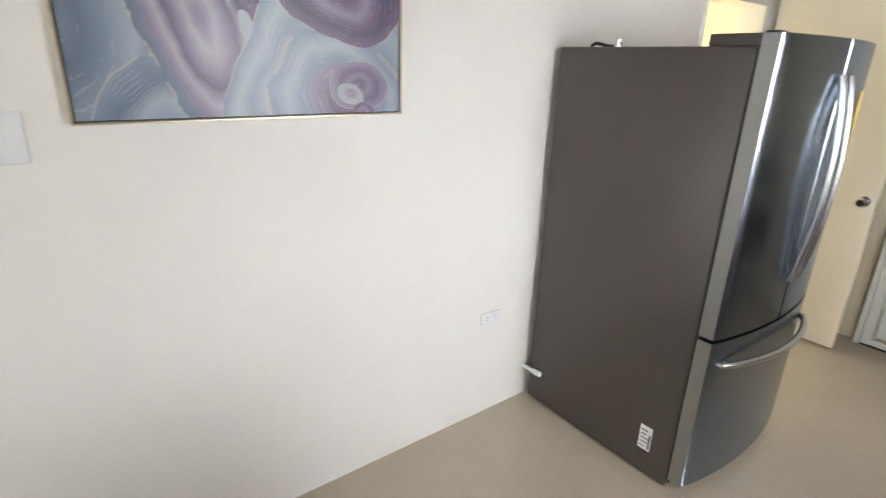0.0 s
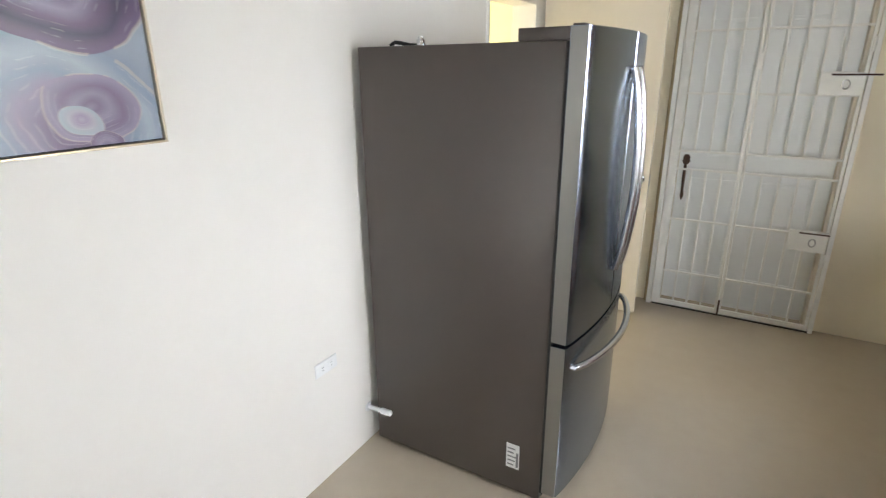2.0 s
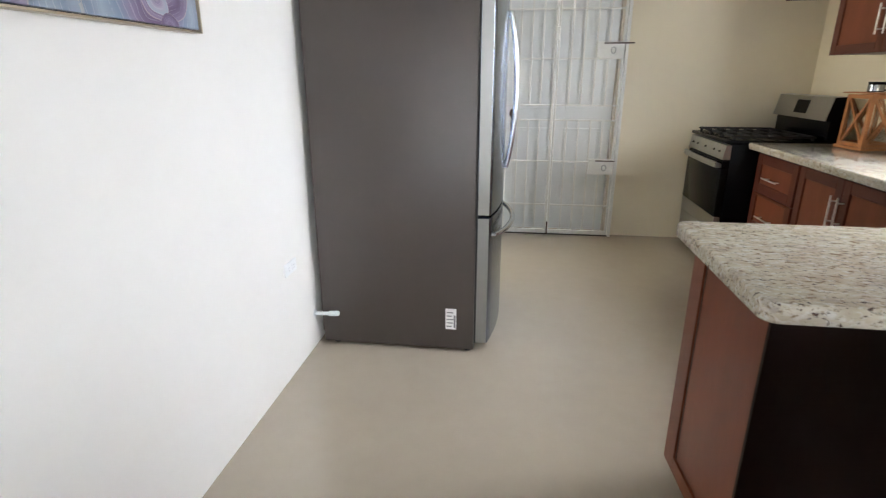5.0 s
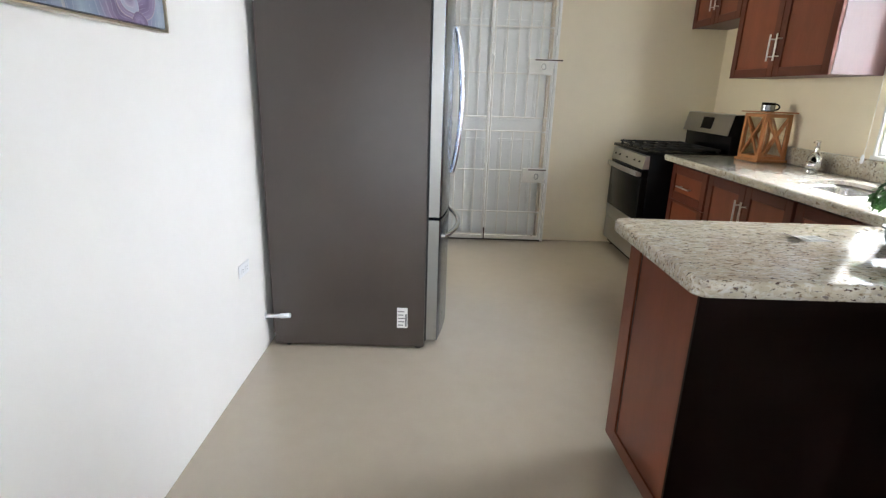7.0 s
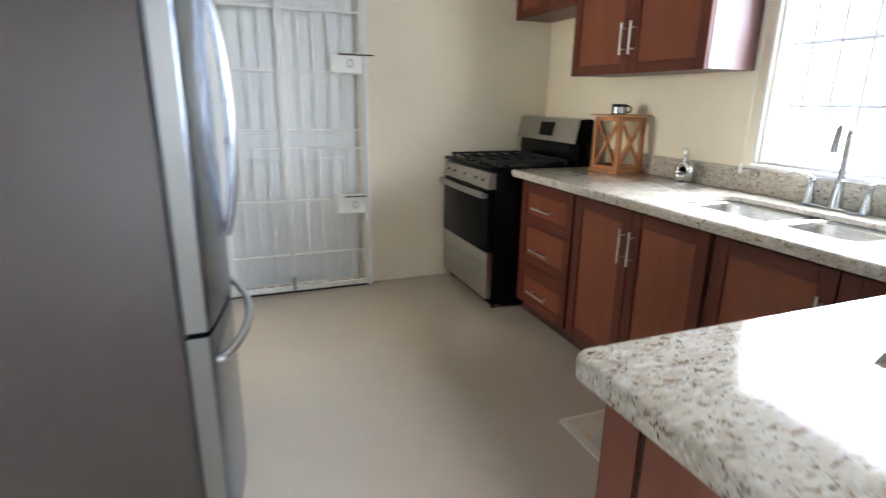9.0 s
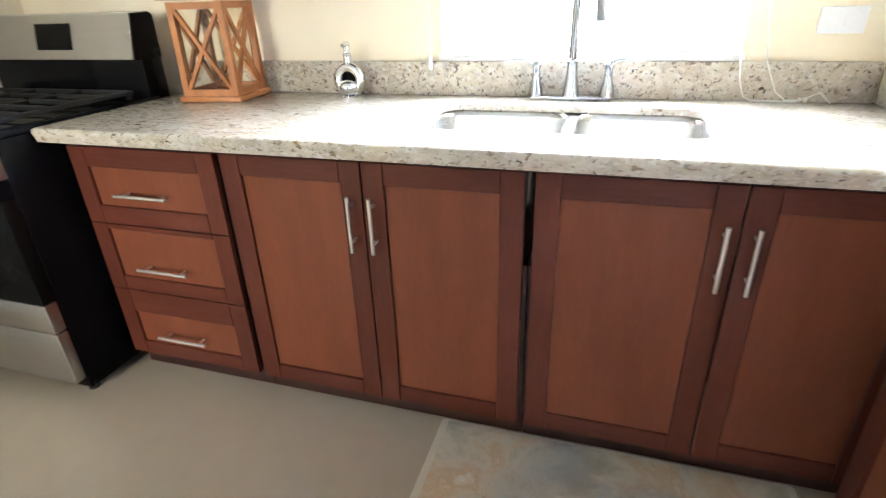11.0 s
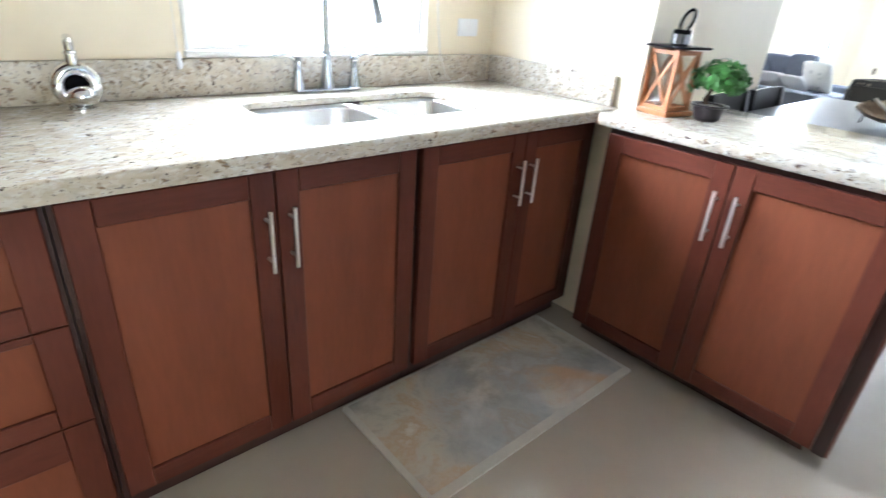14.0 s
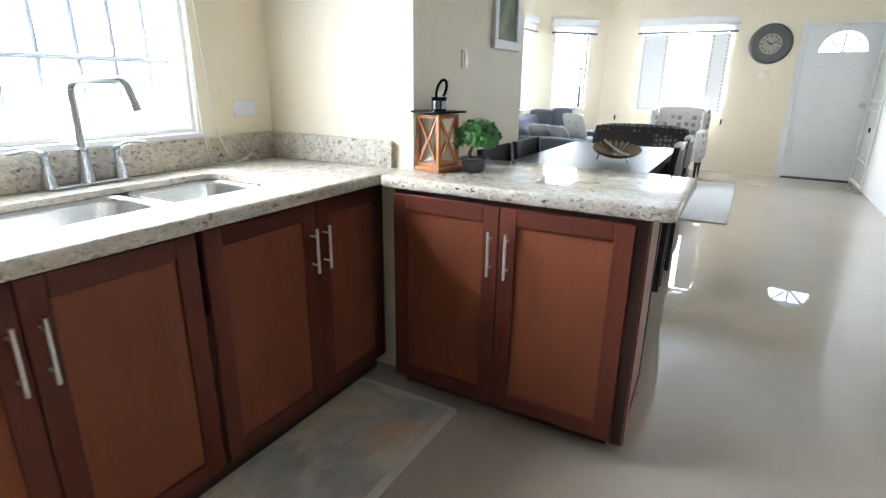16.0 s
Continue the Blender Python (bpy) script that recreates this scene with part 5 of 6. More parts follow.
def loop_mug(at, r, h, loop, tilt, label):
    t = thing("mug", at, label, "mug")
    x, y, z = at
    part("cup", lathe(B(), [(r * 0.96, 0.0005), (r, 0.004), (r, h), (r - 0.004, h), (r - 0.004, 0.01), (0.004, 0.008)], at, 24), BLACK, t, "dark glossy cup", smooth=True)
    part("band", lathe(B(), [(r + 0.0012, h * 0.10), (r + 0.0012, h * 0.72), (r + 0.0004, h * 0.72), (r + 0.0004, h * 0.10)], at, 24), DARK_CHROME, t, "dark silver band", smooth=True)
    if loop:
        pts = [(x + 0.021 * math.cos(q) * math.cos(tilt) - 0.010 * (1 + math.sin(q)), y + 0.021 * math.cos(q) * math.sin(tilt), z + h + 0.028 + 0.036 * math.sin(q)) for q in (math.pi * (-0.25 + 1.5 * i / 18) for i in range(19))]
        part("loop_handle", tube(B(), pts, 0.0055, 8), BLACK, t, "tall black loop handle", smooth=True)
    else:
        pts = [(x + math.sin(tilt) * (r + 0.024 * math.sin(q)), y + math.cos(tilt) * (r + 0.024 * math.sin(q)), z + h * 0.5 - h * 0.32 * math.cos(q)) for q in (math.pi * i / 10 for i in range(11))]
        part("handle", tube(B(), pts, 0.005, 8), BLACK, t, "dark ring handle", smooth=True)


loop_mug((3.110, 3.550, 1.2557), 0.042, 0.058, False, radians(126), "small dark and silver mug on the wooden lantern")
loop_mug((2.432, 1.368, 1.1527), 0.030, 0.050, True, radians(60), "small dark metal lantern cap with a tall loop handle")


def soap_dispenser(at):
    s = thing("soap_dispenser", at, "round polished chrome soap dispenser with a scooped front", "soap dispenser")
    x, y, z = at
    ring = [(x + 0.002, y + 0.041 * math.cos(q), z + 0.060 + 0.041 * math.sin(q)) for q in (2 * math.pi * i / 32 for i in range(32))]
    part("ring_body", tube(B(), ring, 0.0185, 12, True), CHROME, s, "polished ring-shaped body", smooth=True)
    part("backing", lathe(B(), [(0.036, 0.006), (0.042, 0.0), (0.036, -0.006)], (x + 0.010, y, z + 0.060), 28, "x"), BLACK, s, "dark hollow", smooth=True)
    ball = [(0.034 * math.cos(q), 0.028 * math.sin(q)) for q in (math.pi * (-0.48 + 0.96 * i / 12) for i in range(13))]
    part("front_bulge", lathe(B(), ball, (x - 0.016, y - 0.004, z + 0.036), 24), CHROME, s, "polished bulge over the hollow", smooth=True)
    part("foot", lathe(B(), [(0.034, 0.0003), (0.034, 0.004), (0.024, 0.010)], (x - 0.006, y, z), 24), CHROME, s, smooth=True)
    part("neck", lathe(B(), [(0.015, 0.112), (0.014, 0.138), (0.0155, 0.140), (0.0155, 0.146), (0.012, 0.148), (0.012, 0.170), (0.009, 0.172)], (x + 0.002, y, z), 18), CHROME, s, "thick chrome neck", smooth=True)
    part("pump_head", tube(B(), [(x + 0.010, y, z + 0.176), (x - 0.006, y, z + 0.177), (x - 0.028, y, z + 0.174)], [0.010, 0.0095, 0.006], 10), CHROME, s, "short chrome pump head", smooth=True)


soap_dispenser((3.172, 3.068, 0.92))


def bonsai(at):
    b = thing("potted_bonsai", at, "small leafy artificial bonsai in a dark oval pot", "plant")
    x, y, z = at
    pot = lathe(B(), [(0.036, 0.0005), (0.042, 0.005), (0.047, 0.020), (0.053, 0.046), (0.060, 0.050), (0.060, 0.055), (0.051, 0.054), (0.048, 0.044), (0.004, 0.042)], at, 26)
    part("pot", pot, POT, b, "dark glazed pot", smooth=True)
    part("gravel", lathe(B(), [(0.049, 0.043), (0.036, 0.050), (0.014, 0.053), (0.003, 0.054)], at, 20), SOIL, b, smooth=True)
    part("trunk", tube(B(), [(x + 0.012, y, z + 0.045), (x + 0.018, y + 0.004, z + 0.07), (x + 0.008, y, z + 0.095), (x + 0.002, y - 0.004, z + 0.12), (x - 0.012, y, z + 0.15)], [0.010, 0.008, 0.007, 0.006, 0.004], 8), BARK, b, smooth=True)
    rnd = random.Random(7)
    for i in range(7):
        a = rnd.uniform(0, 2 * math.pi)
        d = rnd.uniform(0.03, 0.07)
        part("limb", tube(B(), [(x, y, z + 0.11), (x + 0.5 * d * math.cos(a), y + 0.5 * d * math.sin(a), z + 0.13), (x + d * math.cos(a), y + d * math.sin(a), z + 0.13 + rnd.uniform(0, 0.03))], [0.004, 0.003, 0.0015], 6), BARK, b, smooth=True)
    bm = B()
    for i in range(460):
        a, h = rnd.uniform(0, 2 * math.pi), rnd.uniform(-0.55, 1)
        rr = (0.55 + 0.45 * rnd.random() ** 0.5) * (1 + 0.16 * math.sin(3 * a + 1))
        q = math.sqrt(max(0, 1 - h * h))
        c = Vector((x - 0.020 + 0.094 * rr * q * math.cos(a), y + 0.078 * rr * q * math.sin(a), z + 0.142 - 0.12 * (rr * q * math.cos(a)) ** 2 * 0.1 + 0.062 * rr * h))
        n = Vector((q * math.cos(a) + rnd.uniform(-.6, .6), q * math.sin(a) + rnd.uniform(-.6, .6), h + rnd.uniform(-.2, .8))).normalized()
        u = n.orthogonal().normalized()
        u = (Matrix.Rotation(rnd.uniform(0, 6.28), 3, n) @ u)
        v = n.cross(u)
        s = rnd.uniform(0.010, 0.019)
        pts = [c - u * s, c - 0.4 * u * s + v * s * 0.5, c + 0.4 * u * s + v * s * 0.45, c + u * s, c + 0.4 * u * s - v * s * 0.45, c - 0.4 * u * s - v * s * 0.5]
        vs = [bm.verts.new(p + n * (0.0015 if j in (0, 3) else 0)) for j, p in enumerate(pts)]
        bm.faces.new(vs[:4])
        bm.faces.new((vs[3], vs[4], vs[5], vs[0]))
    f = part("foliage", bm, LEAF, b, "dense small green leaves")
    tagged(f, kind="stuff")


bonsai((2.285, 1.345, 0.92))



def leaflet():
    """A sheet of paper, one short end curled up off the stone."""
    p = thing("leaflet", (2.03, 1.40, 0.92), "white printed paper leaflet curling up on the granite", "paper")
    m = pose(2.03, 1.40, 0.92, 0, 0, 8)

    def sheet(u0, u1, v0, v1, lift):
        bm = B()
        rows = []
        n = 10
        for i in range(n + 1):
            u = u0 + (u1 - u0) * i / n
            z = 0.0004 + lift + 0.012 * max(0.0, (-u - 0.02) / 0.04) ** 2
            rows.append([[bm.verts.new((u, v, z + d)) for v in (v0, v1)] for d in (0, 0.0006)])
        for a, b in zip(rows, rows[1:]):
            for k in (0, 1):
                bm.faces.new((a[k][0], a[k][1], b[k][1], b[k][0]))
                bm.faces.new((a[0][k], b[0][k], b[1][k], a[1][k]))
        for e in (rows[0], rows[-1]):
            bm.faces.new((e[0][0], e[0][1], e[1][1], e[1][0]))
        bmesh.ops.transform(bm, matrix=m, verts=bm.verts)
        return bm
    part("sheet", sheet(-0.060, 0.060, -0.034, 0.034, 0), GLOSS_PAPER, p)
    part("picture_print", sheet(-0.050, -0.005, -0.028, 0.012, 0.0008), PALE_INK, p, "grey printed picture")
    for i in range(5):
        part("print_line", sheet(0.004, 0.052 - 0.006 * (i % 2), -0.026 + 0.011 * i, -0.024 + 0.011 * i, 0.0008), PALE_INK, p)


leaflet()
t = thing("kitchen_mat", (2.42, 2.115, 0), "soft kitchen mat printed like grey and rust stone", "mat")
part("mat_body", prism(B(), rounded(2.190, 2.666, 1.610, 2.602, 0.012, 3), "z", 0.0008, 0.008), MAT_EDGE, t, "pale mat border")
part("printed_field", bx(2.222, 2.658, 1.630, 2.580, 0.008, 0.0092), MAT_PRINT, t, "stone-look print")

bm = tube(B(), [(XE - 0.024, 1.850, 2.06), (XE - 0.025, 1.848, 1.6), (XE - 0.026, 1.845, 1.25), (XE - 0.0285, 1.840, 1.07), (XE - 0.029, 1.828, 0.98), (XE - 0.031, 1.812, 0.935), (XE - 0.033, 1.79, 0.9235), (XE - 0.035, 1.74, 0.9235), (XE - 0.04, 1.67, 0.9235)], 0.0024, 6)
tube(bm, [(XE - 0.024, 1.828, 2.06), (XE - 0.025, 1.820, 1.7), (XE - 0.026, 1.805, 1.42), (XE - 0.027, 1.785, 1.15), (XE - 0.029, 1.765, 1.03), (XE - 0.031, 1.730, 0.95), (XE - 0.035, 1.700, 0.9265), (XE - 0.04, 1.67, 0.9265), (XE - 0.045, 1.65, 0.935), (XE - 0.05, 1.62, 0.952), (XE - 0.055, 1.59, 0.9235)], 0.0026, 6)
t = thing("hanging_cord", (XE - 0.02, 1.88, 0.92), "loose white blind cord hanging beside the window", "cord")
part("cord", bm, CORD, t, smooth=True)
for dx, dy in ((0, 0), (0.012, -0.02), (-0.010, -0.012)):
    part("knot", lathe(B(), [(0.003, -0.006), (0.006, 0), (0.003, 0.006)], (XE - 0.042 + dx, 1.665 + dy, 0.9295), 8), CORD, t, smooth=True)
t = thing("blind_tassel", (XE - 0.03, 2.79, 1.0), "white blind cord with a small tassel", "cord")
part("cord", tube(B(), [(XE - 0.030, 2.79, 2.06), (XE - 0.030, 2.79, 1.05)], 0.0015, 6), CORD, t, smooth=True)
part("tassel", lathe(B(), [(0.003, 0.05), (0.008, 0.042), (0.009, 0.012), (0.006, 0.0)], (XE - 0.035, 2.79, 1.005), 12), PLASTIC, t, smooth=True)
t = thing("wall_outlet", (XE, 1.60, 1.14), "white plastic double outlet above the worktop", "outlet")
part("plate", bx(XE - 0.007, XE - 0.0005, 1.540, 1.655, 1.105, 1.175, 0.003), PLASTIC, t, smooth=True)
for y in (1.578, 1.627):
    part("socket", bx(XE - 0.0095, XE - 0.007, y - 0.016, y + 0.016, 1.126, 1.154, 0.001), PLASTIC, t)


# ---- dining ----
t = thing("small_picture", (XD, 0.60, 1.65), "small white-framed green landscape picture on the dining wall", "picture")
part("print", bx(XD - 0.012, XD - 0.004, 0.485, 0.72, 1.46, 1.83), LANDSCAPE, t, "soft green landscape print")
for a, b, c, d in ((0.445, 0.76, 1.417, 1.460), (0.445, 0.76, 1.83, 1.873), (0.445, 0.485, 1.4605, 1.8295), (0.72, 0.76, 1.4605, 1.8295)):
    part("frame_strip", bx(XD - 0.022, XD - 0.001, a, b, c, d, 0.003), WHITE, t, "white frame strip")
t = thing("light_switch", (XD, 1.04, 1.355), "narrow cream switch on the dining wall", "switch")
part("plate", bx(XD - 0.008, XD - 0.0005, 1.015, 1.065, 1.315, 1.395, 0.003), CREAM_DOOR, t, smooth=True)
part("rocker", bx(XD - 0.012, XD - 0.008, 1.028, 1.052, 1.33, 1.38, 0.002), CREAM_DOOR, t, smooth=True)

TX0, TX1, TY0, TY1 = 1.74, 2.44, -0.60, 0.67
t = thing("dining_table", (2.09, 0.04, 0), "dark espresso counter-height dining table with a glossy top", "table")
part("tabletop", prism(B(), rounded(TX0, TX1, TY0, TY1, 0.03, 4), "z", 0.825, 0.86), DARK_WOOD, t)
for x in (TX0 + 0.07, TX1 - 0.07):
    for y in (TY0 + 0.07, TY1 - 0.07):
        part("leg", bx(x - 0.035, x + 0.035, y - 0.035, y + 0.035, 0, 0.824, 0.004), DARK_WOOD, t, smooth=True)
for a, b, c, d in ((TX0 + 0.11, TX1 - 0.11, TY0 + 0.06, TY0 + 0.08), (TX0 + 0.11, TX1 - 0.11, TY1 - 0.08, TY1 - 0.06), (TX0 + 0.06, TX0 + 0.08, TY0 + 0.11, TY1 - 0.11), (TX1 - 0.08, TX1 - 0.06, TY0 + 0.11, TY1 - 0.11)):
    part("apron", bx(a, b, c, d, 0.745, 0.824), DARK_WOOD, t)


def dining_chair():
    c = thing("dining_chair", (0, 0, 0), "dark espresso counter chair with solid back, pushed to table", "chair", "chairs round the table")
    part("seat", bx(-0.195, 0.195, -0.10, 0.185, 0.58, 0.625, 0.012, 3), SETTEE_PLAIN, c, "black padded seat", smooth=True)
    for x in (-0.175, 0.175):
        part("leg", bx(x - 0.018, x + 0.018, -0.095, -0.06, 0, 0.579, 0.003), DARK_WOOD, c)
        part("back_post", prism(B(), [(0.170, 0.0), (0.208, 0.0), (0.215, 0.60), (0.252, 0.945), (0.222, 0.945), (0.178, 0.60)], "x", x - 0.018, x + 0.018), DARK_WOOD, c)
        part("side_rail", bx(x - 0.010, x + 0.010, -0.06, 0.172, 0.22, 0.25, 0.003), DARK_WOOD, c)
    part("front_rail", bx(-0.156, 0.156, -0.088, -0.066, 0.16, 0.19, 0.003), DARK_WOOD, c)
    for z0, z1, dy in ((0.775, 0.945, 0.224), (0.66, 0.70, 0.212)):
        n = 6
        pts = [(-0.195 + 0.39 * i / n, dy + 0.016 * math.sin(math.pi * i / n)) for i in range(n + 1)]
        pts += [(p[0], p[1] + 0.016) for p in reversed(pts)]
        part("back_rail", prism(B(), pts, "z", z0, z1), DARK_WOOD, c, smooth=True)
    return c


ch = dining_chair()
ch.matrix_basis = pose(2.245, 0.69, 0, 0, 0, -90)
copy_thing(ch, pose(2.245, 0.245, 0, 0, 0, -90))
copy_thing(ch, pose(1.905, 0.00, 0, 0, 0, 90))
copy_thing(ch, pose(1.905, -0.47, 0, 0, 0, 90))
for yy in (0.06, -0.41):
    bm = B()
    soft(bm, 1.650, 1.692, yy - 0.055, yy + 0.055, 0.925, 0.962, 0.012, 0.006, 3)
    solid("chair_cloth", bm, WHITE_CLOTH, "folded white cloth over a chair back", "cloth", "", smooth=True)


def leaf_bowl(at):
    b = thing("leaf_bowl", at, "shallow brown leaf-shaped bowl with pale ribs on the table", "bowl")
    m = Matrix.Translation(Vector(at) + Vector((0, 0, 0.024))) @ Matrix.Rotation(radians(11), 4, Vector((-0.92, -0.38, 0)))

    def tilted(bm):
        bmesh.ops.transform(bm, matrix=m, verts=bm.verts)
        return bm
    part("bowl", tilted(lathe(B(), [(0.04, 0.0), (0.075, 0.008), (0.112, 0.024), (0.130, 0.040), (0.126, 0.042), (0.106, 0.028), (0.066, 0.013), (0.01, 0.008)], (0, 0, 0), 32)), BOWL_BROWN, b, "brown bowl", smooth=True)
    for i in range(24):
        a = 2 * math.pi * i / 24
        pts = [(r * math.cos(a), r * math.sin(a), h) for r, h in ((0.025, 0.012), (0.066, 0.017), (0.106, 0.032), (0.129, 0.045))]
        part("rib", tilted(tube(B(), pts, [0.002, 0.004, 0.006, 0.005], 6)), BOWL_PALE, b, smooth=True)
    part("spine", tilted(tube(B(), [(0.095, -0.100, 0.050), (0.035, -0.04, 0.036), (-0.03, 0.045, 0.036), (-0.088, 0.108, 0.050)], 0.006, 8)), PAPER, b, "pale spine", smooth=True)
    for q in (20, 140, 260):
        c, d = math.cos(radians(q)), math.sin(radians(q))
        top = m @ Vector((0.09 * c, 0.09 * d, 0.012))
        part("foot", tube(B(), [top, (at[0] + 0.10 * c, at[1] + 0.10 * d, at[2] + 0.0005)], 0.003, 6), IRON, b, "thin dark wire foot", smooth=True)


leaf_bowl((1.97, 0.22, 0.86))


# ---- living room ----
def settee():
    s = thing("settee", (2.27, -2.45, 0), "dark upholstered settee with a pale medallion pattern, back to the table", "sofa")
    part("seat", soft(B(), 1.84, 2.70, -2.95, -2.35, 0.20, 0.46, 0.04, 0.01, 1), SETTEE_PLAIN, s, "black seat", smooth=True)
    part("backrest", soft(B(), 1.83, 2.71, -2.36, -2.20, 0.20, 0.88, 0.06, 0.015, 2), SETTEE_CLOTH, s, "patterned rounded back", smooth=True)
    part("back_panel", bx(2.14, 2.67, -2.199, -2.185, 0.30, 0.825, 0.01), SETTEE_PLAIN, s, "black centre panel of the back", smooth=True)
    for x in (1.90, 2.64):
        for y in (-2.88, -2.28):
            part("leg", bx(x - 0.025, x + 0.025, y - 0.025, y + 0.025, 0, 0.22, 0.004), DARK_WOOD, s)


settee()


def armchair():
    a = thing("armchair", (2.25, -5.1, 0), "cream wing armchair with a dark medallion print by the window", "armchair")
    part("seat", soft(B(), 1.95, 2.56, -5.35, -4.72, 0.24, 0.47, 0.04, 0.015, 3), ARM_CLOTH, a, smooth=True)
    part("backrest", soft(B(), 1.92, 2.60, -5.55, -5.33, 0.30, 0.955, 0.07, 0.02, 4), ARM_CLOTH, a, smooth=True)
    for x0, x1 in ((1.86, 1.98), (2.54, 2.66)):
        part("arm", soft(B(), x0, x1, -5.45, -4.75, 0.24, 0.66, 0.05, 0.01, 5), ARM_CLOTH, a, smooth=True)
        part("wing", soft(B(), x0 + 0.01, x1 - 0.01, -5.52, -5.15, 0.60, 0.935, 0.05, 0.01, 6), ARM_CLOTH, a, smooth=True)
    for x in (1.92, 2.60):
        for y in (-5.45, -4.80):
            part("leg", tube(B(), [(x, y, 0.0), (x, y, 0.25)], [0.015, 0.025], 10), DARK_WOOD, a, smooth=True)


armchair()


def sofa():
    s = thing("sofa", (3.85, -4.2, 0), "grey-blue fabric sofa with loose cushions by the angled window", "sofa")
    part("base", soft(B(), 3.25, 4.40, -4.99, -3.47, 0.08, 0.40, 0.04, 0.0, 1), SOFA_CLOTH, s, smooth=True)
    part("backrest", soft(B(), 4.16, 4.42, -4.95, -3.47, 0.38, 0.80, 0.07, 0.01, 2), SOFA_CLOTH, s, smooth=True)
    for x0, y0, y1 in ((3.24, -3.66, -3.46), (3.04, -4.99, -4.80)):
        part("arm", soft(B(), x0, 4.15, y0, y1, 0.10, 0.58, 0.05, 0.01, 3), SOFA_CLOTH, s, smooth=True)
    for i, (y0, y1) in enumerate(((-4.22, -3.67), (-4.79, -4.23))):
        part("seat_cushion", soft(B(), 3.24, 4.15, y0, y1, 0.39, 0.52, 0.04, 0.015, 4 + i), SOFA_CLOTH, s, smooth=True)
    for i, (x0, x1, z1) in enumerate(((3.96, 4.32, 0.87), (3.66, 3.97, 0.90))):
        part("back_cushion", soft(B(), x0, x1, -4.82, -4.66, 0.50, z1, 0.035, 0.012, 6 + i), SOFA_CLOTH, s, "plump grey-blue back cushion", smooth=True)
    for x in (3.32, 4.32):
        for y in (-4.90, -3.55):
            part("foot", bx(x - 0.025, x + 0.025, y - 0.025, y + 0.025, 0, 0.09), DARK_WOOD, s)


sofa()


def cushion(at, turn, tilt, size, material, label):
    bm = soft(B(), -size / 2, size / 2, -0.055, 0.055, -size / 2, size / 2, 0.022, 0.012, at[1])
    for v in bm.verts:
        k = max(abs(v.co.x), abs(v.co.z)) / (size / 2)
        v.co.y *= 1 - 0.72 * min(1, k) ** 2.5
    bmesh.ops.transform(bm, matrix=pose(*at, tilt, 0, turn), verts=bm.verts)
    solid("cushion", bm, material, label, "cushion", "", smooth=True)


cushion((3.53, -4.40, 0.68), -22, -22, 0.36, CUSHION_CLOTH, "pale cushion with a leaf print on the sofa")
cushion((3.96, -4.18, 0.60), 10, -50, 0.30, WHITE_CLOTH, "plain white cushion lying on the sofa")
cushion((3.69, -4.16, 0.60), -12, -52, 0.28, WHITE_CLOTH, "plain white cushion slumped on the sofa")

t = thing("rug", (1.65, -3.4, 0), "pale grey short-pile rug", "rug")
part("rug_body", prism(B(), rounded(1.40, 3.30, -4.72, -2.30, 0.02, 3), "z", 0.0008, 0.014), RUG, t)


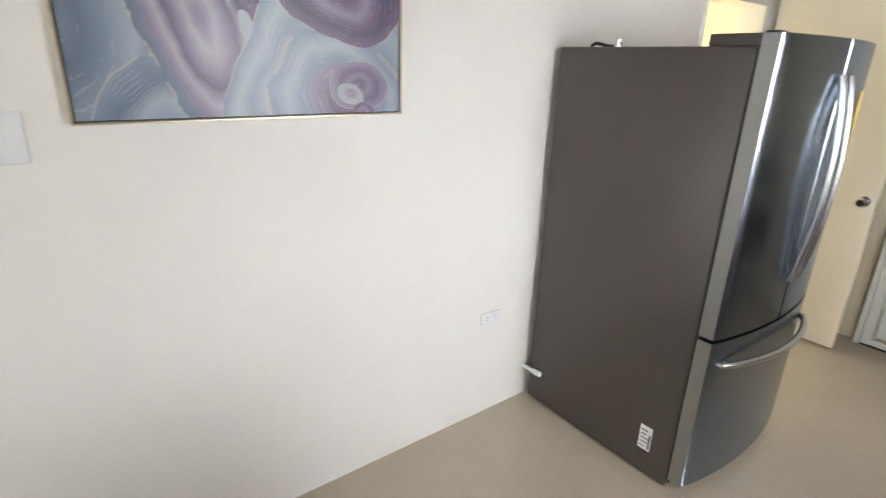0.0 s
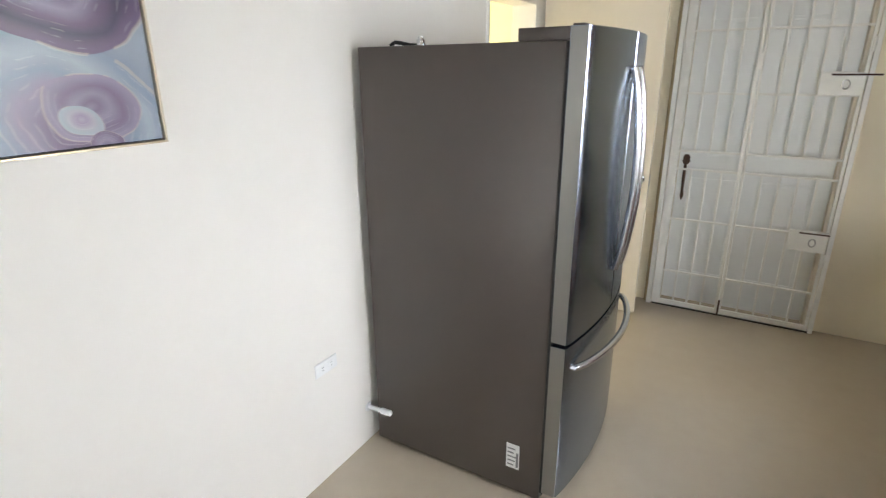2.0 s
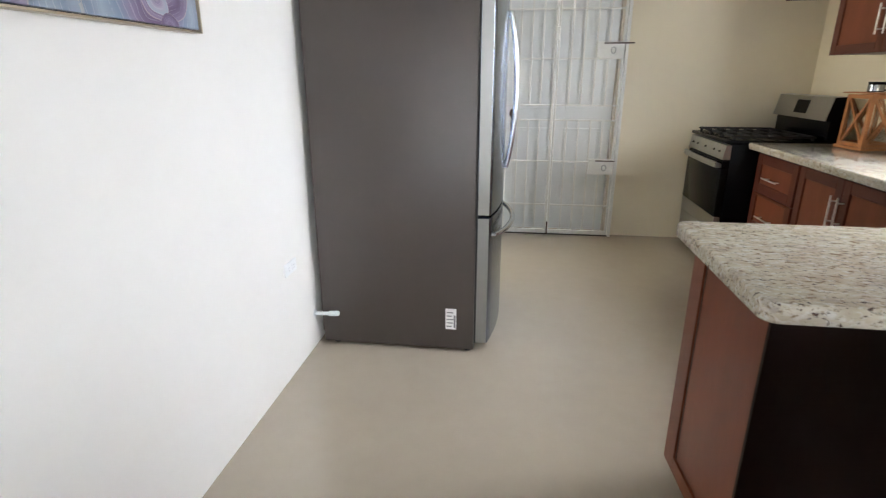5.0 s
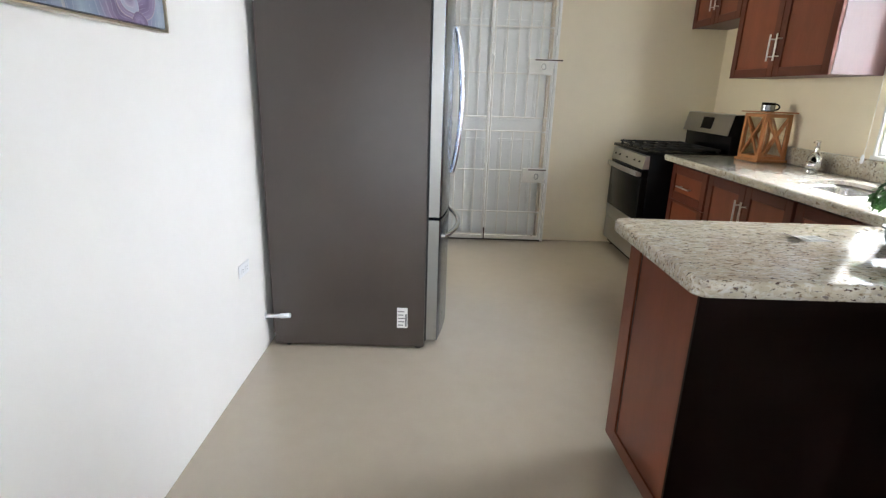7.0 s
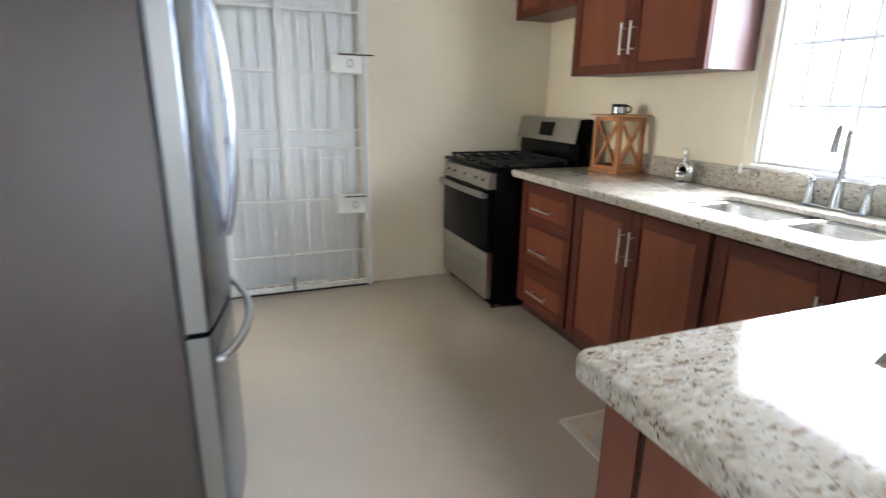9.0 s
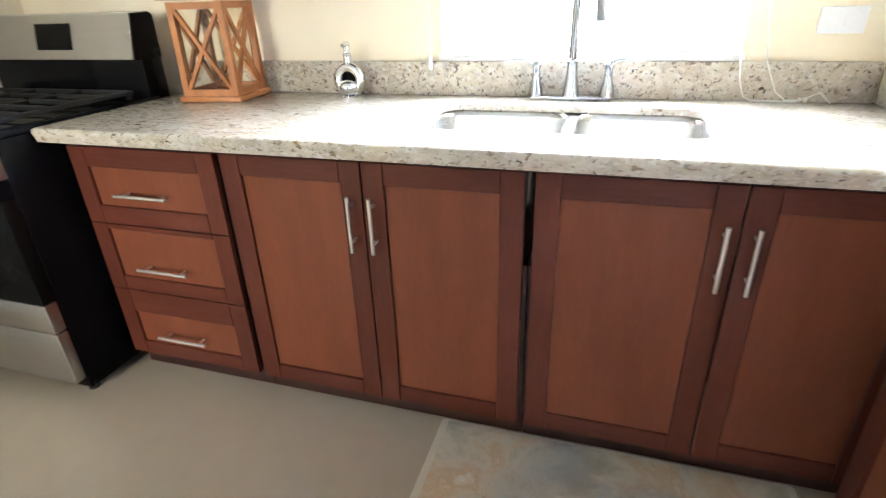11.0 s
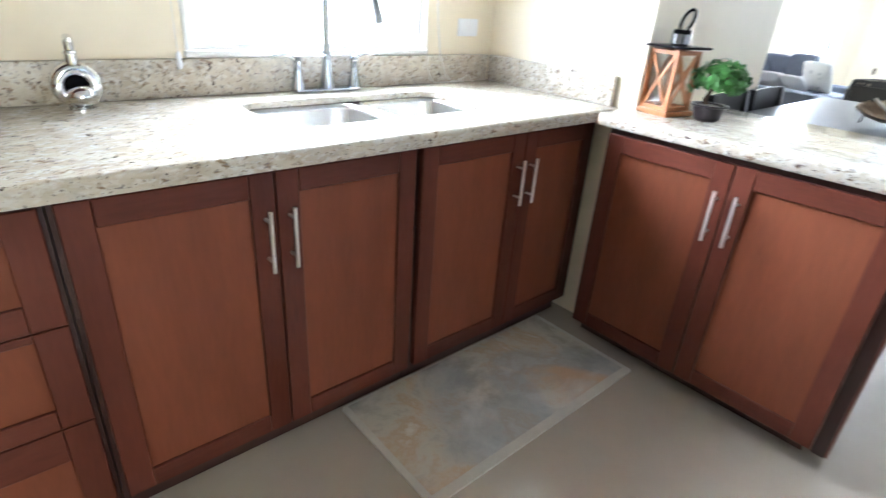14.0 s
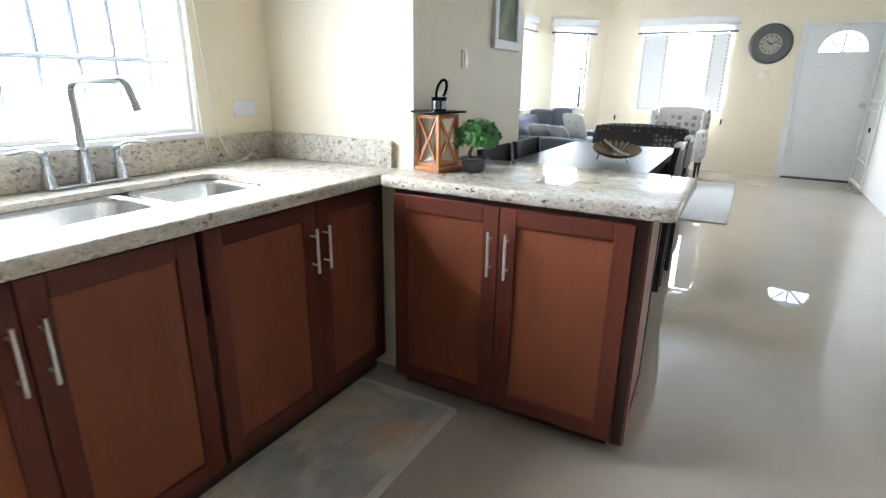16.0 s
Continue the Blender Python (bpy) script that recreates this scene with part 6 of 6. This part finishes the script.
def wall_clock():
    c = thing("wall_clock", (1.289, YS, 1.820), "large round dark metal wall clock with a cream dial", "clock")
    at = (1.289, YS, 1.820)
    part("rim", lathe(B(), [(0.268, 0.001), (0.268, 0.018), (0.24, 0.040), (0.17, 0.034), (0.138, 0.028), (0.134, 0.012)], at, 48, "y"), CLOCK_RIM, c, "wide dark pewter rim", smooth=True)
    part("dial", lathe(B(), [(0.136, 0.012), (0.136, 0.020), (0.01, 0.0202)], at, 40, "y"), CLOCK_FACE, c, "cream dial", smooth=True)
    for i in range(12):
        a = math.pi * i / 6
        x, z = at[0] - 0.106 * math.sin(a), at[2] + 0.106 * math.cos(a)
        t = bx(-0.008, 0.008, 0.0205, 0.0225, -0.018, 0.018)
        bmesh.ops.rotate(t, verts=t.verts, cent=(0, 0, 0), matrix=Matrix.Rotation(a, 3, "Y"))
        bmesh.ops.translate(t, verts=t.verts, vec=(x, YS, z))
        part("hour_mark", t, CLOCK_RIM, c)
    for ang, ln, w in ((305, 0.065, 0.006), (70, 0.095, 0.0045)):
        a = radians(ang)
        t = bx(-w, w, 0.024, 0.026, -0.02, ln)
        bmesh.ops.rotate(t, verts=t.verts, cent=(0, 0, 0), matrix=Matrix.Rotation(-a, 3, "Y"))
        bmesh.ops.translate(t, verts=t.verts, vec=(at[0], YS, at[2]))
        part("pointer", t, BLACK, c, "black clock pointer")


wall_clock()
t = thing("light_switch", (1.30, YS, 1.42), "pale switch plate under the wall clock", "switch")
part("plate", bx(1.243, 1.358, YS + 0.0005, YS + 0.008, 1.365, 1.48, 0.003), CREAM_DOOR, t, smooth=True)
part("rocker", bx(1.280, 1.320, YS + 0.008, YS + 0.012, 1.39, 1.455, 0.002), CREAM_DOOR, t, smooth=True)
for x in (1.745, 3.30):
    t = thing("cord_cleat", (x, YS, 0.78), "small dark blind cord cleat on the wall", "cleat")
    part("cleat", bx(x - 0.012, x + 0.012, YS + 0.0005, YS + 0.03, 0.70, 0.78, 0.005), RUST, t, smooth=True)


def side_gate():
    """Open security gate leaf, folded back against the long wall beside the front door."""
    g = thing("security_gate", (0.03, -5.4, 0), "white steel gate leaf, open, folded beside the front door", "gate")
    y0, y1, x = -5.80, -4.95, 0.03
    bm = B()
    for a, b, c, d in ((y0, y0 + 0.03, 0.04, 2.05), (y1 - 0.03, y1, 0.04, 2.05), (y0 + 0.03, y1 - 0.03, 0.04, 0.07), (y0 + 0.03, y1 - 0.03, 2.02, 2.05)):
        box(bm, x - 0.012, x + 0.012, a, b, c, d, 0.002)
    part("gate_frame", bm, WHITE_GATE, g)
    for z in (0.35, 0.98, 1.10, 1.7):
        part("horizontal_bar", bx(x - 0.002, x + 0.010, y0 + 0.03, y1 - 0.03, z - 0.007, z + 0.007), WHITE_GATE, g)
    for i in range(1, 8):
        y = y0 + 0.03 + (y1 - y0 - 0.06) * i / 8
        part("vertical_bar", bx(x - 0.011, x - 0.002, y - 0.006, y + 0.006, 0.07, 2.02), WHITE_GATE, g)
    for z in (0.4, 1.6):
        part("hinge", tube(B(), [(0.0, y0 + 0.01, z), (x, y0 + 0.01, z)], 0.008, 8), WHITE_GATE, g, smooth=True)
    part("lock", bx(x + 0.010, x + 0.028, -5.30, -5.24, 0.72, 0.78, 0.004), RUST, g, "dark lock")


side_gate()
